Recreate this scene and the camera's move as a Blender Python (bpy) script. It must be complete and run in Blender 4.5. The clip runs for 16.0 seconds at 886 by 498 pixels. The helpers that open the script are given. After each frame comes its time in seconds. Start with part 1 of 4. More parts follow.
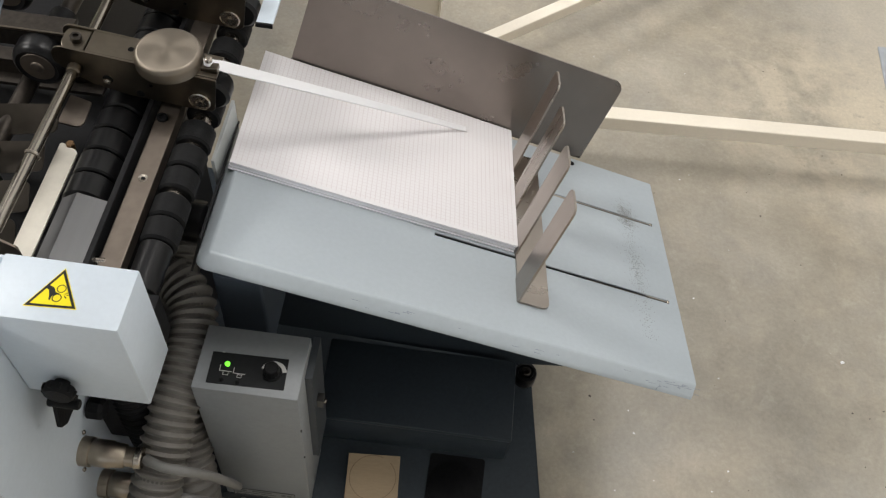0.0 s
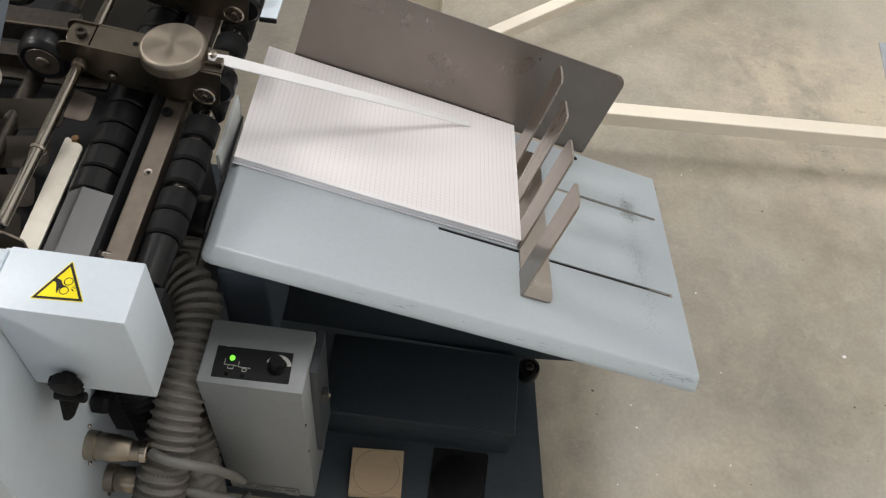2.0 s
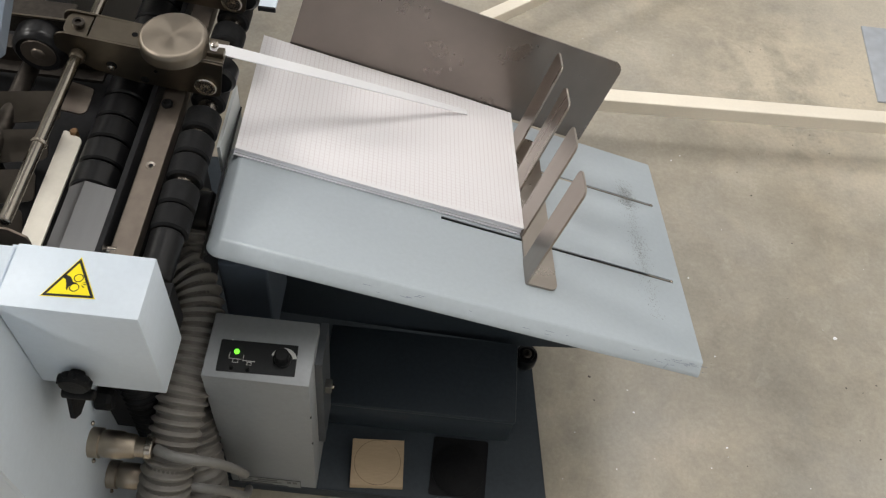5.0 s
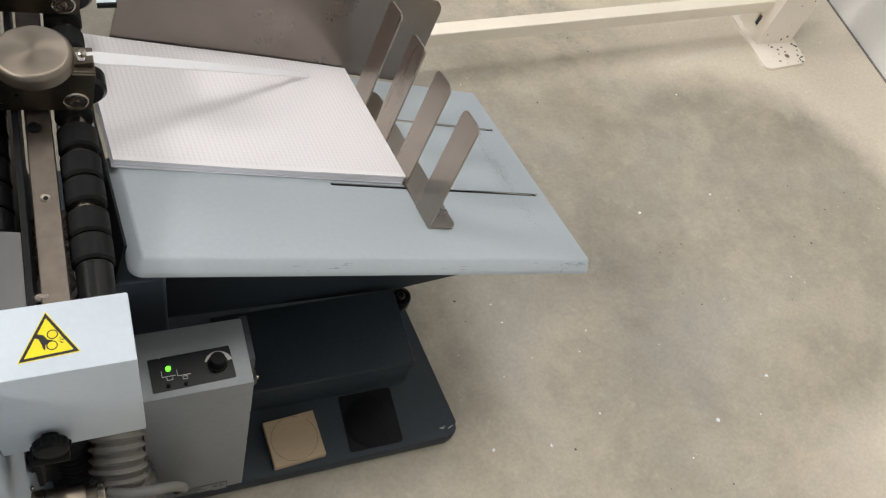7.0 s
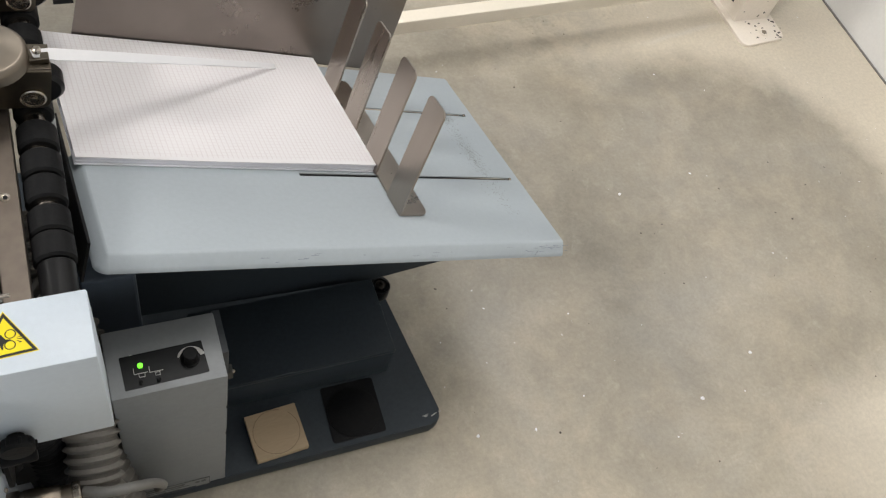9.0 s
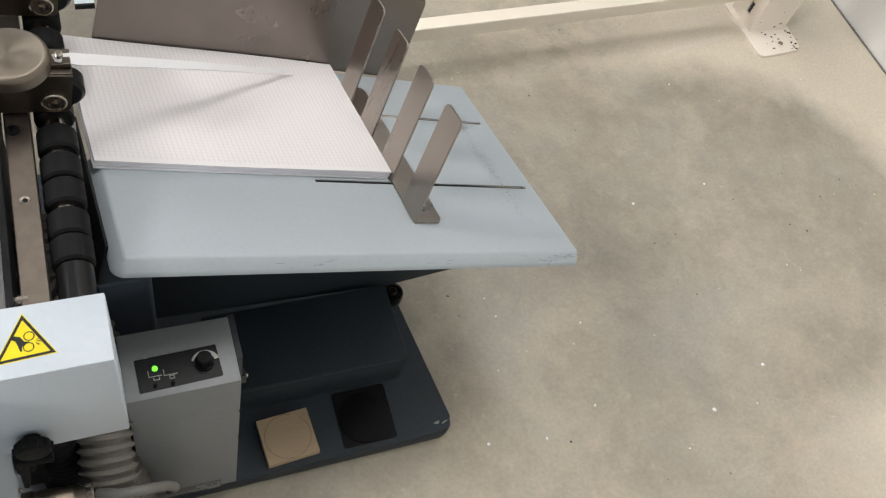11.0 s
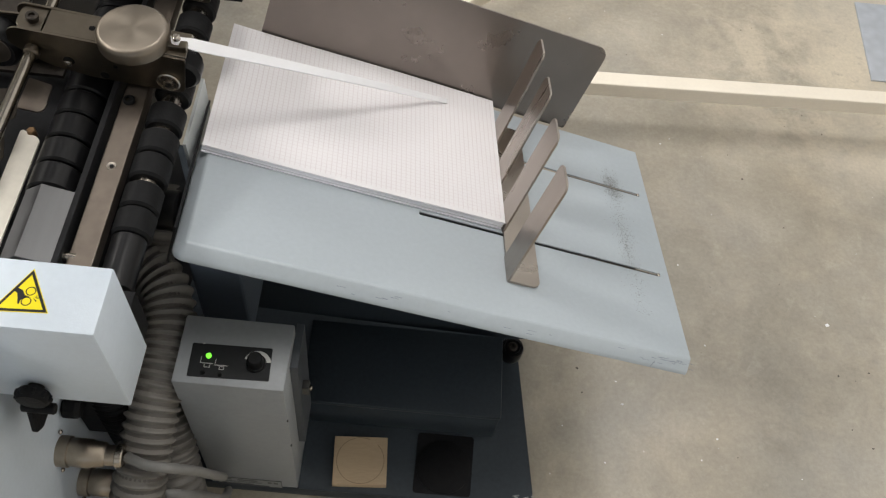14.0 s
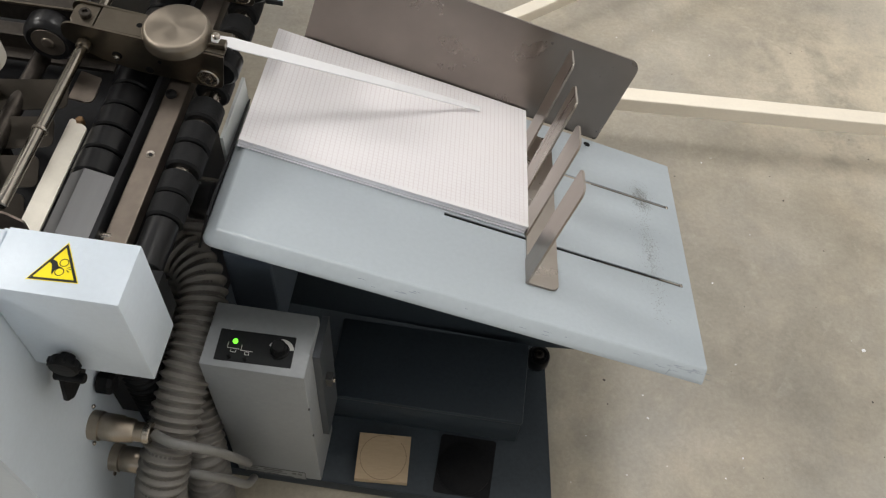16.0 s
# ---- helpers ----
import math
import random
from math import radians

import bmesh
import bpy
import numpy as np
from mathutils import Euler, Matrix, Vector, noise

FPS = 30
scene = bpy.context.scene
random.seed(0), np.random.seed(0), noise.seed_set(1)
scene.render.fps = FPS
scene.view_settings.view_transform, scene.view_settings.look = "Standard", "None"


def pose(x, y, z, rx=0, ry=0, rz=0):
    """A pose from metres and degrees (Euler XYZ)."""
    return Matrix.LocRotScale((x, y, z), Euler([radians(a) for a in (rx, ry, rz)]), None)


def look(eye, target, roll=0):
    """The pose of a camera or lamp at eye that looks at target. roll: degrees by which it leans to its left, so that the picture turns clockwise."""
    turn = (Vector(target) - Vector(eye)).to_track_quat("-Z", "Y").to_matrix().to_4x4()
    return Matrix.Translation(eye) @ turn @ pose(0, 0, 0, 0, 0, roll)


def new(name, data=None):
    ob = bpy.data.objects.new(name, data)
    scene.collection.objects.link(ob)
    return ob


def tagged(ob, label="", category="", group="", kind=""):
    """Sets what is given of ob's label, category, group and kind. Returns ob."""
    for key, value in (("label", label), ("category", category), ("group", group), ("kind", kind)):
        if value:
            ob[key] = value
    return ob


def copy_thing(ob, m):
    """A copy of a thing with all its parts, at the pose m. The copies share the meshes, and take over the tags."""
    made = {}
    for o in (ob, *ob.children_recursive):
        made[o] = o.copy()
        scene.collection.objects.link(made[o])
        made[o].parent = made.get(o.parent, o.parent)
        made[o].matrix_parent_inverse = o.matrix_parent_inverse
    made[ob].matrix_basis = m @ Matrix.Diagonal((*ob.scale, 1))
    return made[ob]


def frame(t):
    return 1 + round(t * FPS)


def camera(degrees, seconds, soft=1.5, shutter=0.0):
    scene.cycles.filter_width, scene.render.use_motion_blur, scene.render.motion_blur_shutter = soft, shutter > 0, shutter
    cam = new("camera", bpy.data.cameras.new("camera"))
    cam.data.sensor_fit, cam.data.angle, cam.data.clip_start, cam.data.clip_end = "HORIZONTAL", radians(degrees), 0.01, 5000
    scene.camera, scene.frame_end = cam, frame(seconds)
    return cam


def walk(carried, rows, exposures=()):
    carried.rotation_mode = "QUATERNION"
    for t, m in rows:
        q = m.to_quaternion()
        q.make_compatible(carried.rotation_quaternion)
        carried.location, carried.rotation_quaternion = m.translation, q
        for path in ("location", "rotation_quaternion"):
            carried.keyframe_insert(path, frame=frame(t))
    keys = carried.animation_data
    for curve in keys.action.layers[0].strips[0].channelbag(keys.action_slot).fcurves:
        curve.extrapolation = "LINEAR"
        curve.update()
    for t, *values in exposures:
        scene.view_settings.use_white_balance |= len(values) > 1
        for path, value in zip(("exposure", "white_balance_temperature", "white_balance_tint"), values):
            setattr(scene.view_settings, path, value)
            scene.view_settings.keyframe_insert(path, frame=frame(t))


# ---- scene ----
cam = camera(53.5, 16.0, soft=1.25)
# seconds, eye x y z, yaw to the left of +y, pitch, roll
PATH = [
    (0, 0.0045, -0.5182, 1.0888, -0.63, -55.05, 8.03),
    (0.5, 0.0046, -0.5172, 1.0895, -0.91, -55.07, 8.52),
    (1, 0.0038, -0.5189, 1.0882, -0.92, -55.22, 8.36),
    (1.5, 0.0023, -0.5206, 1.0887, -0.77, -55.22, 8.04),
    (2, 0.0014, -0.5240, 1.0880, -0.64, -55.13, 7.91),
    (2.5, 0.0024, -0.5253, 1.0899, -0.67, -54.96, 8.30),
    (3, 0.0055, -0.5239, 1.0914, -0.83, -55.05, 8.51),
    (3.5, 0.0031, -0.5247, 1.0884, -1.23, -55.25, 8.75),
    (4.6, -0.0080, -0.5240, 1.0870, -1.90, -55.40, 8.90),
    (5.3, -0.0620, -0.5200, 1.0810, -7.50, -55.90, 11.20),
    (5.8, -0.1495, -0.5154, 1.0773, -19.39, -56.34, 15.99),
    (6, -0.1778, -0.5151, 1.0769, -26.03, -56.57, 19.03),
    (6.5, -0.2055, -0.5048, 1.0796, -34.89, -54.77, 22.68),
    (7, -0.2112, -0.5038, 1.0827, -36.40, -54.36, 22.75),
    (7.5, -0.2031, -0.5094, 1.0839, -37.18, -54.24, 22.63),
    (8, -0.1983, -0.5111, 1.0854, -36.75, -54.48, 21.61),
    (8.5, -0.1924, -0.5133, 1.0859, -36.83, -54.63, 21.33),
    (9, -0.1889, -0.5118, 1.0824, -37.36, -54.84, 21.55),
    (9.5, -0.1926, -0.5086, 1.0842, -37.08, -54.86, 21.39),
    (12, -0.1909, -0.5108, 1.0848, -34.61, -55.06, 20.32),
    (12.5, -0.1774, -0.5017, 1.0819, -32.11, -56.18, 17.89),
    (13, -0.1488, -0.4861, 1.0768, -23.12, -57.78, 12.77),
    (13.5, -0.0789, -0.4804, 1.0735, -10.70, -58.19, 8.76),
    (14, -0.0138, -0.4869, 1.0724, -4.95, -57.27, 9.95),
    (14.5, 0.0074, -0.4984, 1.0797, -0.54, -56.78, 7.52),
    (15, 0.0182, -0.5065, 1.0861, 1.04, -55.98, 6.61),
    (15.5, 0.0236, -0.5157, 1.0856, 2.22, -56.04, 6.29),
    (16, 0.0250, -0.5155, 1.0832, 2.51, -56.33, 6.10),
]
walk(cam, [(t, pose(x, y, z, 0, 0, yaw) @ pose(0, 0, 0, 90 + pitch) @ pose(0, 0, 0, 0, 0, roll))
           for t, x, y, z, yaw, pitch, roll in PATH])

# ---- light: a hall with rooflights and a high window band, daylight only ----
world = bpy.data.worlds.new("world")
scene.world = world
world.use_nodes = True
sky = world.node_tree.nodes.new("ShaderNodeTexSky")
sky.sky_type, sky.sun_disc, sky.sun_elevation, sky.sun_rotation = "NISHITA", False, radians(45), radians(20)
world.node_tree.nodes["Background"].inputs["Strength"].default_value = 0.08
world.node_tree.links.new(sky.outputs[0], world.node_tree.nodes["Background"].inputs["Color"])
scene.view_settings.exposure = 0.0


def daylight(name, place, target, w, h, power, colour=(1.0, 0.97, 0.93)):
    lamp = bpy.data.lights.new(name, "AREA")
    lamp.shape, lamp.size, lamp.size_y, lamp.energy, lamp.color = "RECTANGLE", w, h, power, colour
    ob = new(name, lamp)
    ob.matrix_world = look(place, target)
    return ob


# rooflights: x, y of each opening, all 0.9 x 1.6 m
ROOF_Z = 4.2
ROOFLIGHTS = [(-1.6, 1.9), (0.55, 0.8), (-1.6, -1.9), (0.55, -1.9)]
ROOF_POWER = [8, 61, 3, 3]
for (rx, ry), watt in zip(ROOFLIGHTS, ROOF_POWER):
    daylight("rooflight_glow", (rx, ry, ROOF_Z + 0.02), (rx, ry + 0.001, 0), 0.8, 1.5, watt)
daylight("unseen_window_glow", (-3.58, -1.2, 3.62), (-0.2, -0.2, 0.4), 0.8, 0.7, 84, (1.0, 0.97, 0.93))
daylight("unseen_window_glow", (-3.58, 1.4, 3.62), (0.1, 0.0, 0.3), 1.0, 0.9, 84, (1.0, 0.97, 0.93))
# next lamp: an added south fill that lifts the darks under the table
daylight("unseen_window_glow", (-0.25, -3.96, 1.6), (-0.25, 0, 0.6), 2.3, 1.1, 5, (1.0, 0.98, 0.96))
daylight("unseen_window_glow", (1.2, 3.96, 2.3), (1.2, 0, 1.9), 4.0, 1.4, 28, (0.97, 0.98, 1.0))


# ---- materials ----
def material(name, base, rough=0.5, metal=0.0, grain=0.0, grain_scale=200.0, spots=0.0, spot_scale=12.0, spot_colour=None,
             bump=0.0, bump_scale=400.0, stretch=(1, 1, 1), coat=0.0, rough_vary=0.0, spec=0.5):
    """A surface with fine grain, larger stains and fine relief."""
    m = bpy.data.materials.new(name)
    m.use_nodes = True
    nt = m.node_tree
    bsdf = nt.nodes["Principled BSDF"]
    bsdf.inputs["Roughness"].default_value = rough
    bsdf.inputs["Metallic"].default_value = metal
    bsdf.inputs["Coat Weight"].default_value = coat
    bsdf.inputs["Specular IOR Level"].default_value = spec
    tc = nt.nodes.new("ShaderNodeTexCoord")
    mp = nt.nodes.new("ShaderNodeMapping")
    mp.inputs["Scale"].default_value = stretch
    nt.links.new(tc.outputs["Object"], mp.inputs[0])
    n1 = nt.nodes.new("ShaderNodeTexNoise")
    n1.inputs["Scale"].default_value, n1.inputs["Detail"].default_value = grain_scale, 4
    nt.links.new(mp.outputs[0], n1.inputs["Vector"])
    n2 = nt.nodes.new("ShaderNodeTexNoise")
    n2.inputs["Scale"].default_value, n2.inputs["Detail"].default_value, n2.inputs["Roughness"].default_value = spot_scale, 6, 0.6
    nt.links.new(mp.outputs[0], n2.inputs["Vector"])
    r1 = nt.nodes.new("ShaderNodeValToRGB")
    r1.color_ramp.elements[0].position, r1.color_ramp.elements[1].position = 0.3, 0.7
    lo = [max(0, c * (1 - grain)) for c in base]
    hi = [min(1, c * (1 + grain)) for c in base]
    r1.color_ramp.elements[0].color, r1.color_ramp.elements[1].color = (*lo, 1), (*hi, 1)
    nt.links.new(n1.outputs["Fac"], r1.inputs[0])
    r2 = nt.nodes.new("ShaderNodeValToRGB")
    r2.color_ramp.elements[0].position, r2.color_ramp.elements[1].position = 0.4, 0.72
    r2.color_ramp.elements[0].color, r2.color_ramp.elements[1].color = (0, 0, 0, 1), (spots, spots, spots, 1)
    nt.links.new(n2.outputs["Fac"], r2.inputs[0])
    mix = nt.nodes.new("ShaderNodeMix")
    mix.data_type = "RGBA"
    nt.links.new(r2.outputs[0], mix.inputs["Factor"])
    nt.links.new(r1.outputs[0], mix.inputs["A"])
    mix.inputs["B"].default_value = (*(spot_colour or [c * 0.6 for c in base]), 1)
    nt.links.new(mix.outputs["Result"], bsdf.inputs["Base Color"])
    if rough_vary:
        rr = nt.nodes.new("ShaderNodeMapRange")
        rr.inputs["To Min"].default_value, rr.inputs["To Max"].default_value = max(0.02, rough - rough_vary), min(1, rough + rough_vary)
        nt.links.new(n2.outputs["Fac"], rr.inputs["Value"])
        nt.links.new(rr.outputs[0], bsdf.inputs["Roughness"])
    if bump:
        n3 = nt.nodes.new("ShaderNodeTexNoise")
        n3.inputs["Scale"].default_value, n3.inputs["Detail"].default_value = bump_scale, 3
        nt.links.new(mp.outputs[0], n3.inputs["Vector"])
        bp = nt.nodes.new("ShaderNodeBump")
        bp.inputs["Strength"].default_value, bp.inputs["Distance"].default_value = bump, 0.001
        nt.links.new(n3.outputs["Fac"], bp.inputs["Height"])
        nt.links.new(bp.outputs[0], bsdf.inputs["Normal"])
    return m


M = {}
M["light_paint"] = material("light_paint", (0.585, 0.655, 0.725), 0.42, grain=0.02, spots=0.12, spot_scale=9, bump=0.12, bump_scale=900)
M["table_paint"] = material("table_paint", (0.375, 0.418, 0.448), 0.36, grain=0.025, spots=0.18, spot_scale=7, spot_colour=(0.33, 0.37, 0.39),
                            bump=0.08, bump_scale=700, rough_vary=0.12)
M["grey_paint"] = material("grey_paint", (0.265, 0.28, 0.29), 0.45, grain=0.04, spots=0.2, spot_scale=11, bump=0.2, bump_scale=1100)
M["navy_paint"] = material("navy_paint", (0.032, 0.041, 0.050), 0.46, grain=0.1, spots=0.3, spot_scale=14, spot_colour=(0.045, 0.055, 0.064),
                           bump=0.12, bump_scale=500, rough_vary=0.10, spec=0.2)
M["dark_steel"] = material("dark_steel", (0.060, 0.052, 0.045), 0.42, 0.9, grain=0.2, spots=0.5, spot_scale=20, bump=0.1)
M["steel"] = material("steel", (0.245, 0.214, 0.192), 0.30, 1.0, grain=0.03, grain_scale=35, stretch=(1, 1, 1), spots=0.25, spot_scale=14,
                      spot_colour=(0.19, 0.165, 0.145), rough_vary=0.14)
M["bracket_steel"] = material("bracket_steel", (0.165, 0.142, 0.112), 0.34, 1.0, grain=0.08, grain_scale=90, spots=0.35, spot_scale=25,
                              spot_colour=(0.11, 0.092, 0.07), bump=0.05, rough_vary=0.1)
M["vane_steel"] = material("vane_steel", (0.055, 0.048, 0.040), 0.42, 1.0, grain=0.12, grain_scale=80, spots=0.5, spot_scale=25, rough_vary=0.1)
M["bar_steel"] = material("bar_steel", (0.20, 0.168, 0.140), 0.45, 0.9, grain=0.12, grain_scale=120, spots=0.4, spot_scale=30)
M["chrome"] = material("chrome", (0.48, 0.43, 0.37), 0.26, 1.0, grain=0.06, spots=0.15, spot_scale=40)
M["bright_plate"] = material("bright_plate", (0.62, 0.585, 0.51), 0.5, 0.15, grain=0.03, spots=0.15, spot_scale=30)
M["mid_steel"] = material("mid_steel", (0.125, 0.124, 0.121), 0.4, 0.85, grain=0.08, grain_scale=150, spots=0.25, spot_scale=20)
M["rubber"] = material("rubber", (0.007, 0.007, 0.0075), 0.30, grain=0.15, spots=0.3, spot_scale=40, spot_colour=(0.009, 0.009, 0.010), bump=0.1, spec=0.25)
M["rubber_matt"] = material("rubber_matt", (0.0085, 0.0088, 0.0095), 0.55, grain=0.2, spots=0.4, spot_scale=50, spot_colour=(0.012, 0.0115, 0.011), bump=0.3, spec=0.12)
M["black"] = material("black", (0.010, 0.010, 0.011), 0.5, grain=0.2, bump=0.1, spec=0.15)
M["white_plastic"] = material("white_plastic", (0.85, 0.85, 0.87), 0.35, grain=0.01, spots=0.06, spot_scale=30)
M["hose"] = material("hose", (0.150, 0.141, 0.126), 0.55, grain=0.08, spots=0.4, spot_scale=30, spot_colour=(0.14, 0.125, 0.11), bump=0.2)
M["hose_dark"] = material("hose_dark", (0.075, 0.069, 0.059), 0.55, grain=0.1, spots=0.4, spot_scale=30, spot_colour=(0.065, 0.058, 0.05), bump=0.2)
M["cable"] = material("cable", (0.17, 0.167, 0.158), 0.5, grain=0.05, spots=0.3, spot_scale=40)
M["cream"] = material("cream", (0.84, 0.77, 0.65), 0.45, grain=0.02, spots=0.15, spot_scale=8, bump=0.1)
M["chipped_cream"] = material("chipped_cream", (0.84, 0.77, 0.68), 0.5, grain=0.03, spots=0.0, bump=0.2)
M["ply"] = material("ply", (0.50, 0.38, 0.245), 0.6, grain=0.05, grain_scale=90, stretch=(1, 4, 1), spots=0.15, spot_scale=40, bump=0.2)
M["pencil"] = material("pencil", (0.22, 0.16, 0.10), 0.7, grain=0.2)
# near-black that puts the shade inside slots and holes into the colour
M["shade_black"] = material("shade_black", (0.006, 0.006, 0.006), 0.8, grain=0.2, spec=0.05)
M["block_steel"] = material("block_steel", (0.12, 0.12, 0.122), 0.42, 0.25, grain=0.05, grain_scale=150, stretch=(1, 0.1, 1), spots=0.3, spot_scale=20, rough_vary=0.08)
M["rod_steel"] = material("rod_steel", (0.36, 0.33, 0.285), 0.16, 1.0, grain=0.05, spots=0.3, spot_scale=40, rough_vary=0.06)
M["pale_grey"] = material("pale_grey", (0.46, 0.485, 0.485), 0.5, grain=0.02, spots=0.2, spot_scale=12)
M["stop_steel"] = material("stop_steel", (0.40, 0.357, 0.315), 0.30, 1.0, grain=0.06, grain_scale=60, stretch=(1, 1, 0.15), spots=0.5, spot_scale=30, spot_colour=(0.27, 0.235, 0.20), rough_vary=0.14)
M["yellow"] = material("yellow", (0.88, 0.72, 0.01), 0.4, grain=0.01, spots=0.05, spot_scale=60)
M["sign_black"] = material("sign_black", (0.012, 0.012, 0.012), 0.4)
M["panel_black"] = material("panel_black", (0.011, 0.012, 0.013), 0.4, grain=0.1, spots=0.2, spot_scale=60, spot_colour=(0.018, 0.018, 0.018), spec=0.2)
M["panel_line"] = material("panel_line", (0.50, 0.50, 0.48), 0.5)
M["print_dark"] = material("print_dark", (0.10, 0.10, 0.10), 0.5)
M["scratch_grey"] = material("scratch_grey", (0.19, 0.21, 0.25), 0.5)
M["speck_grey"] = material("speck_grey", (0.17, 0.17, 0.155), 0.6)
M["label_grey"] = material("label_grey", (0.25, 0.26, 0.25), 0.5, grain=0.03)
M["paper_edge"] = material("paper_edge", (0.88, 0.87, 0.92), 0.8, grain=0.05, grain_scale=120, stretch=(0.2, 0.2, 30))
M["wall_paint"] = material("wall_paint", (0.85, 0.85, 0.85), 0.8, grain=0.02, spots=0.3, spot_scale=4, spot_colour=(0.70, 0.70, 0.70), bump=0.2, bump_scale=150)
M["hall_wall"] = material("hall_wall", (0.46, 0.46, 0.44), 0.8, grain=0.02, spots=0.2, spot_scale=2)
M["ceiling_white"] = material("ceiling_white", (0.36, 0.36, 0.36), 0.8, grain=0.02)
M["blue_grey"] = material("blue_grey", (0.46, 0.49, 0.53), 0.5, grain=0.08, grain_scale=120, spots=0.5, spot_scale=60, spot_colour=(0.30, 0.31, 0.33))
def turned_steel():
    """Face-turned steel: fine rings that fan the highlights out from the centre."""
    m = bpy.data.materials.new("turned_steel")
    m.use_nodes = True
    nt = m.node_tree
    b = nt.nodes["Principled BSDF"]
    b.inputs["Metallic"].default_value, b.inputs["Roughness"].default_value, b.inputs["Anisotropic"].default_value = 1.0, 0.46, 0.6
    tan = nt.nodes.new("ShaderNodeTangent")
    tan.direction_type, tan.axis = "RADIAL", "Z"
    nt.links.new(tan.outputs[0], b.inputs["Tangent"])
    tc = nt.nodes.new("ShaderNodeTexCoord")
    n = nt.nodes.new("ShaderNodeTexNoise")
    n.inputs["Scale"].default_value, n.inputs["Detail"].default_value = 60, 5
    nt.links.new(tc.outputs["Object"], n.inputs["Vector"])
    r = nt.nodes.new("ShaderNodeValToRGB")
    r.color_ramp.elements[0].color, r.color_ramp.elements[1].color = (0.200, 0.172, 0.138, 1), (0.28, 0.243, 0.200, 1)
    nt.links.new(n.outputs["Fac"], r.inputs[0])
    nt.links.new(r.outputs[0], b.inputs["Base Color"])
    return m


M["turned_steel"] = turned_steel()
M["plug_metal"] = material("plug_metal", (0.36, 0.31, 0.25), 0.34, 1.0, grain=0.08, spots=0.3, spot_scale=50, spot_colour=(0.24, 0.20, 0.16))
M["brass"] = material("brass", (0.20, 0.12, 0.06), 0.5, 0.7, grain=0.15, spots=0.4, spot_scale=60)
M["slate_paint"] = material("slate_paint", (0.10, 0.125, 0.16), 0.5, grain=0.05, spots=0.2, spot_scale=12)
M["wall_joint"] = material("wall_joint", (0.20, 0.19, 0.175), 0.9, grain=0.2, grain_scale=60)
M["dark_grey"] = material("dark_grey", (0.060, 0.068, 0.078), 0.5, grain=0.1, spots=0.2, spot_scale=20)
M["rust"] = material("rust", (0.06, 0.045, 0.04), 0.8, grain=0.3, grain_scale=300)


def green_lamp():
    m = bpy.data.materials.new("green_lamp")
    m.use_nodes = True
    b = m.node_tree.nodes["Principled BSDF"]
    b.inputs["Base Color"].default_value = (0.1, 0.6, 0.05, 1)
    b.inputs["Emission Color"].default_value = (0.18, 1.0, 0.04, 1)
    b.inputs["Emission Strength"].default_value = 1.6
    return m


M["green_lamp"] = green_lamp()


def paper_grid():
    """White paper with a printed 5 mm grid."""
    m = bpy.data.materials.new("paper_grid")
    m.use_nodes = True
    nt = m.node_tree
    b = nt.nodes["Principled BSDF"]
    b.inputs["Roughness"].default_value = 0.75
    tc = nt.nodes.new("ShaderNodeTexCoord")
    sep = nt.nodes.new("ShaderNodeSeparateXYZ")
    nt.links.new(tc.outputs["Object"], sep.inputs[0])

    def op(kind, a, bval=None):
        n = nt.nodes.new("ShaderNodeMath")
        n.operation = kind
        for i, v in enumerate((a, bval)):
            if v is None:
                continue
            if isinstance(v, (int, float)):
                n.inputs[i].default_value = v
            else:
                nt.links.new(v, n.inputs[i])
        return n.outputs[0]

    lines = []
    for axis, width in (("X", 0.085), ("Y", 0.07)):
        f = op("FRACT", op("DIVIDE", op("ADD", sep.outputs[axis], 1.0), 0.005))
        lines.append(op("LESS_THAN", op("ABSOLUTE", op("SUBTRACT", f, 0.5)), width))
    # printed area leaves a white margin at the near edge
    any_line = op("MAXIMUM", lines[0], op("MULTIPLY", lines[1], 0.75))
    any_line = op("MULTIPLY", any_line, op("GREATER_THAN", sep.outputs["Y"], 0.0135))
    any_line = op("MULTIPLY", any_line, op("LESS_THAN", sep.outputs["X"], 0.084))
    noise_n = nt.nodes.new("ShaderNodeTexNoise")
    noise_n.inputs["Scale"].default_value = 25
    nt.links.new(tc.outputs["Object"], noise_n.inputs["Vector"])
    fac = op("MULTIPLY", any_line, op("ADD", op("MULTIPLY", noise_n.outputs["Fac"], 0.5), 0.25))
    mix = nt.nodes.new("ShaderNodeMix")
    mix.data_type = "RGBA"
    nt.links.new(fac, mix.inputs["Factor"])
    mix.inputs["A"].default_value = (0.745, 0.725, 0.735, 1)
    mix.inputs["B"].default_value = (0.59, 0.525, 0.535, 1)
    nt.links.new(mix.outputs["Result"], b.inputs["Base Color"])
    return m


M["paper_grid"] = paper_grid()


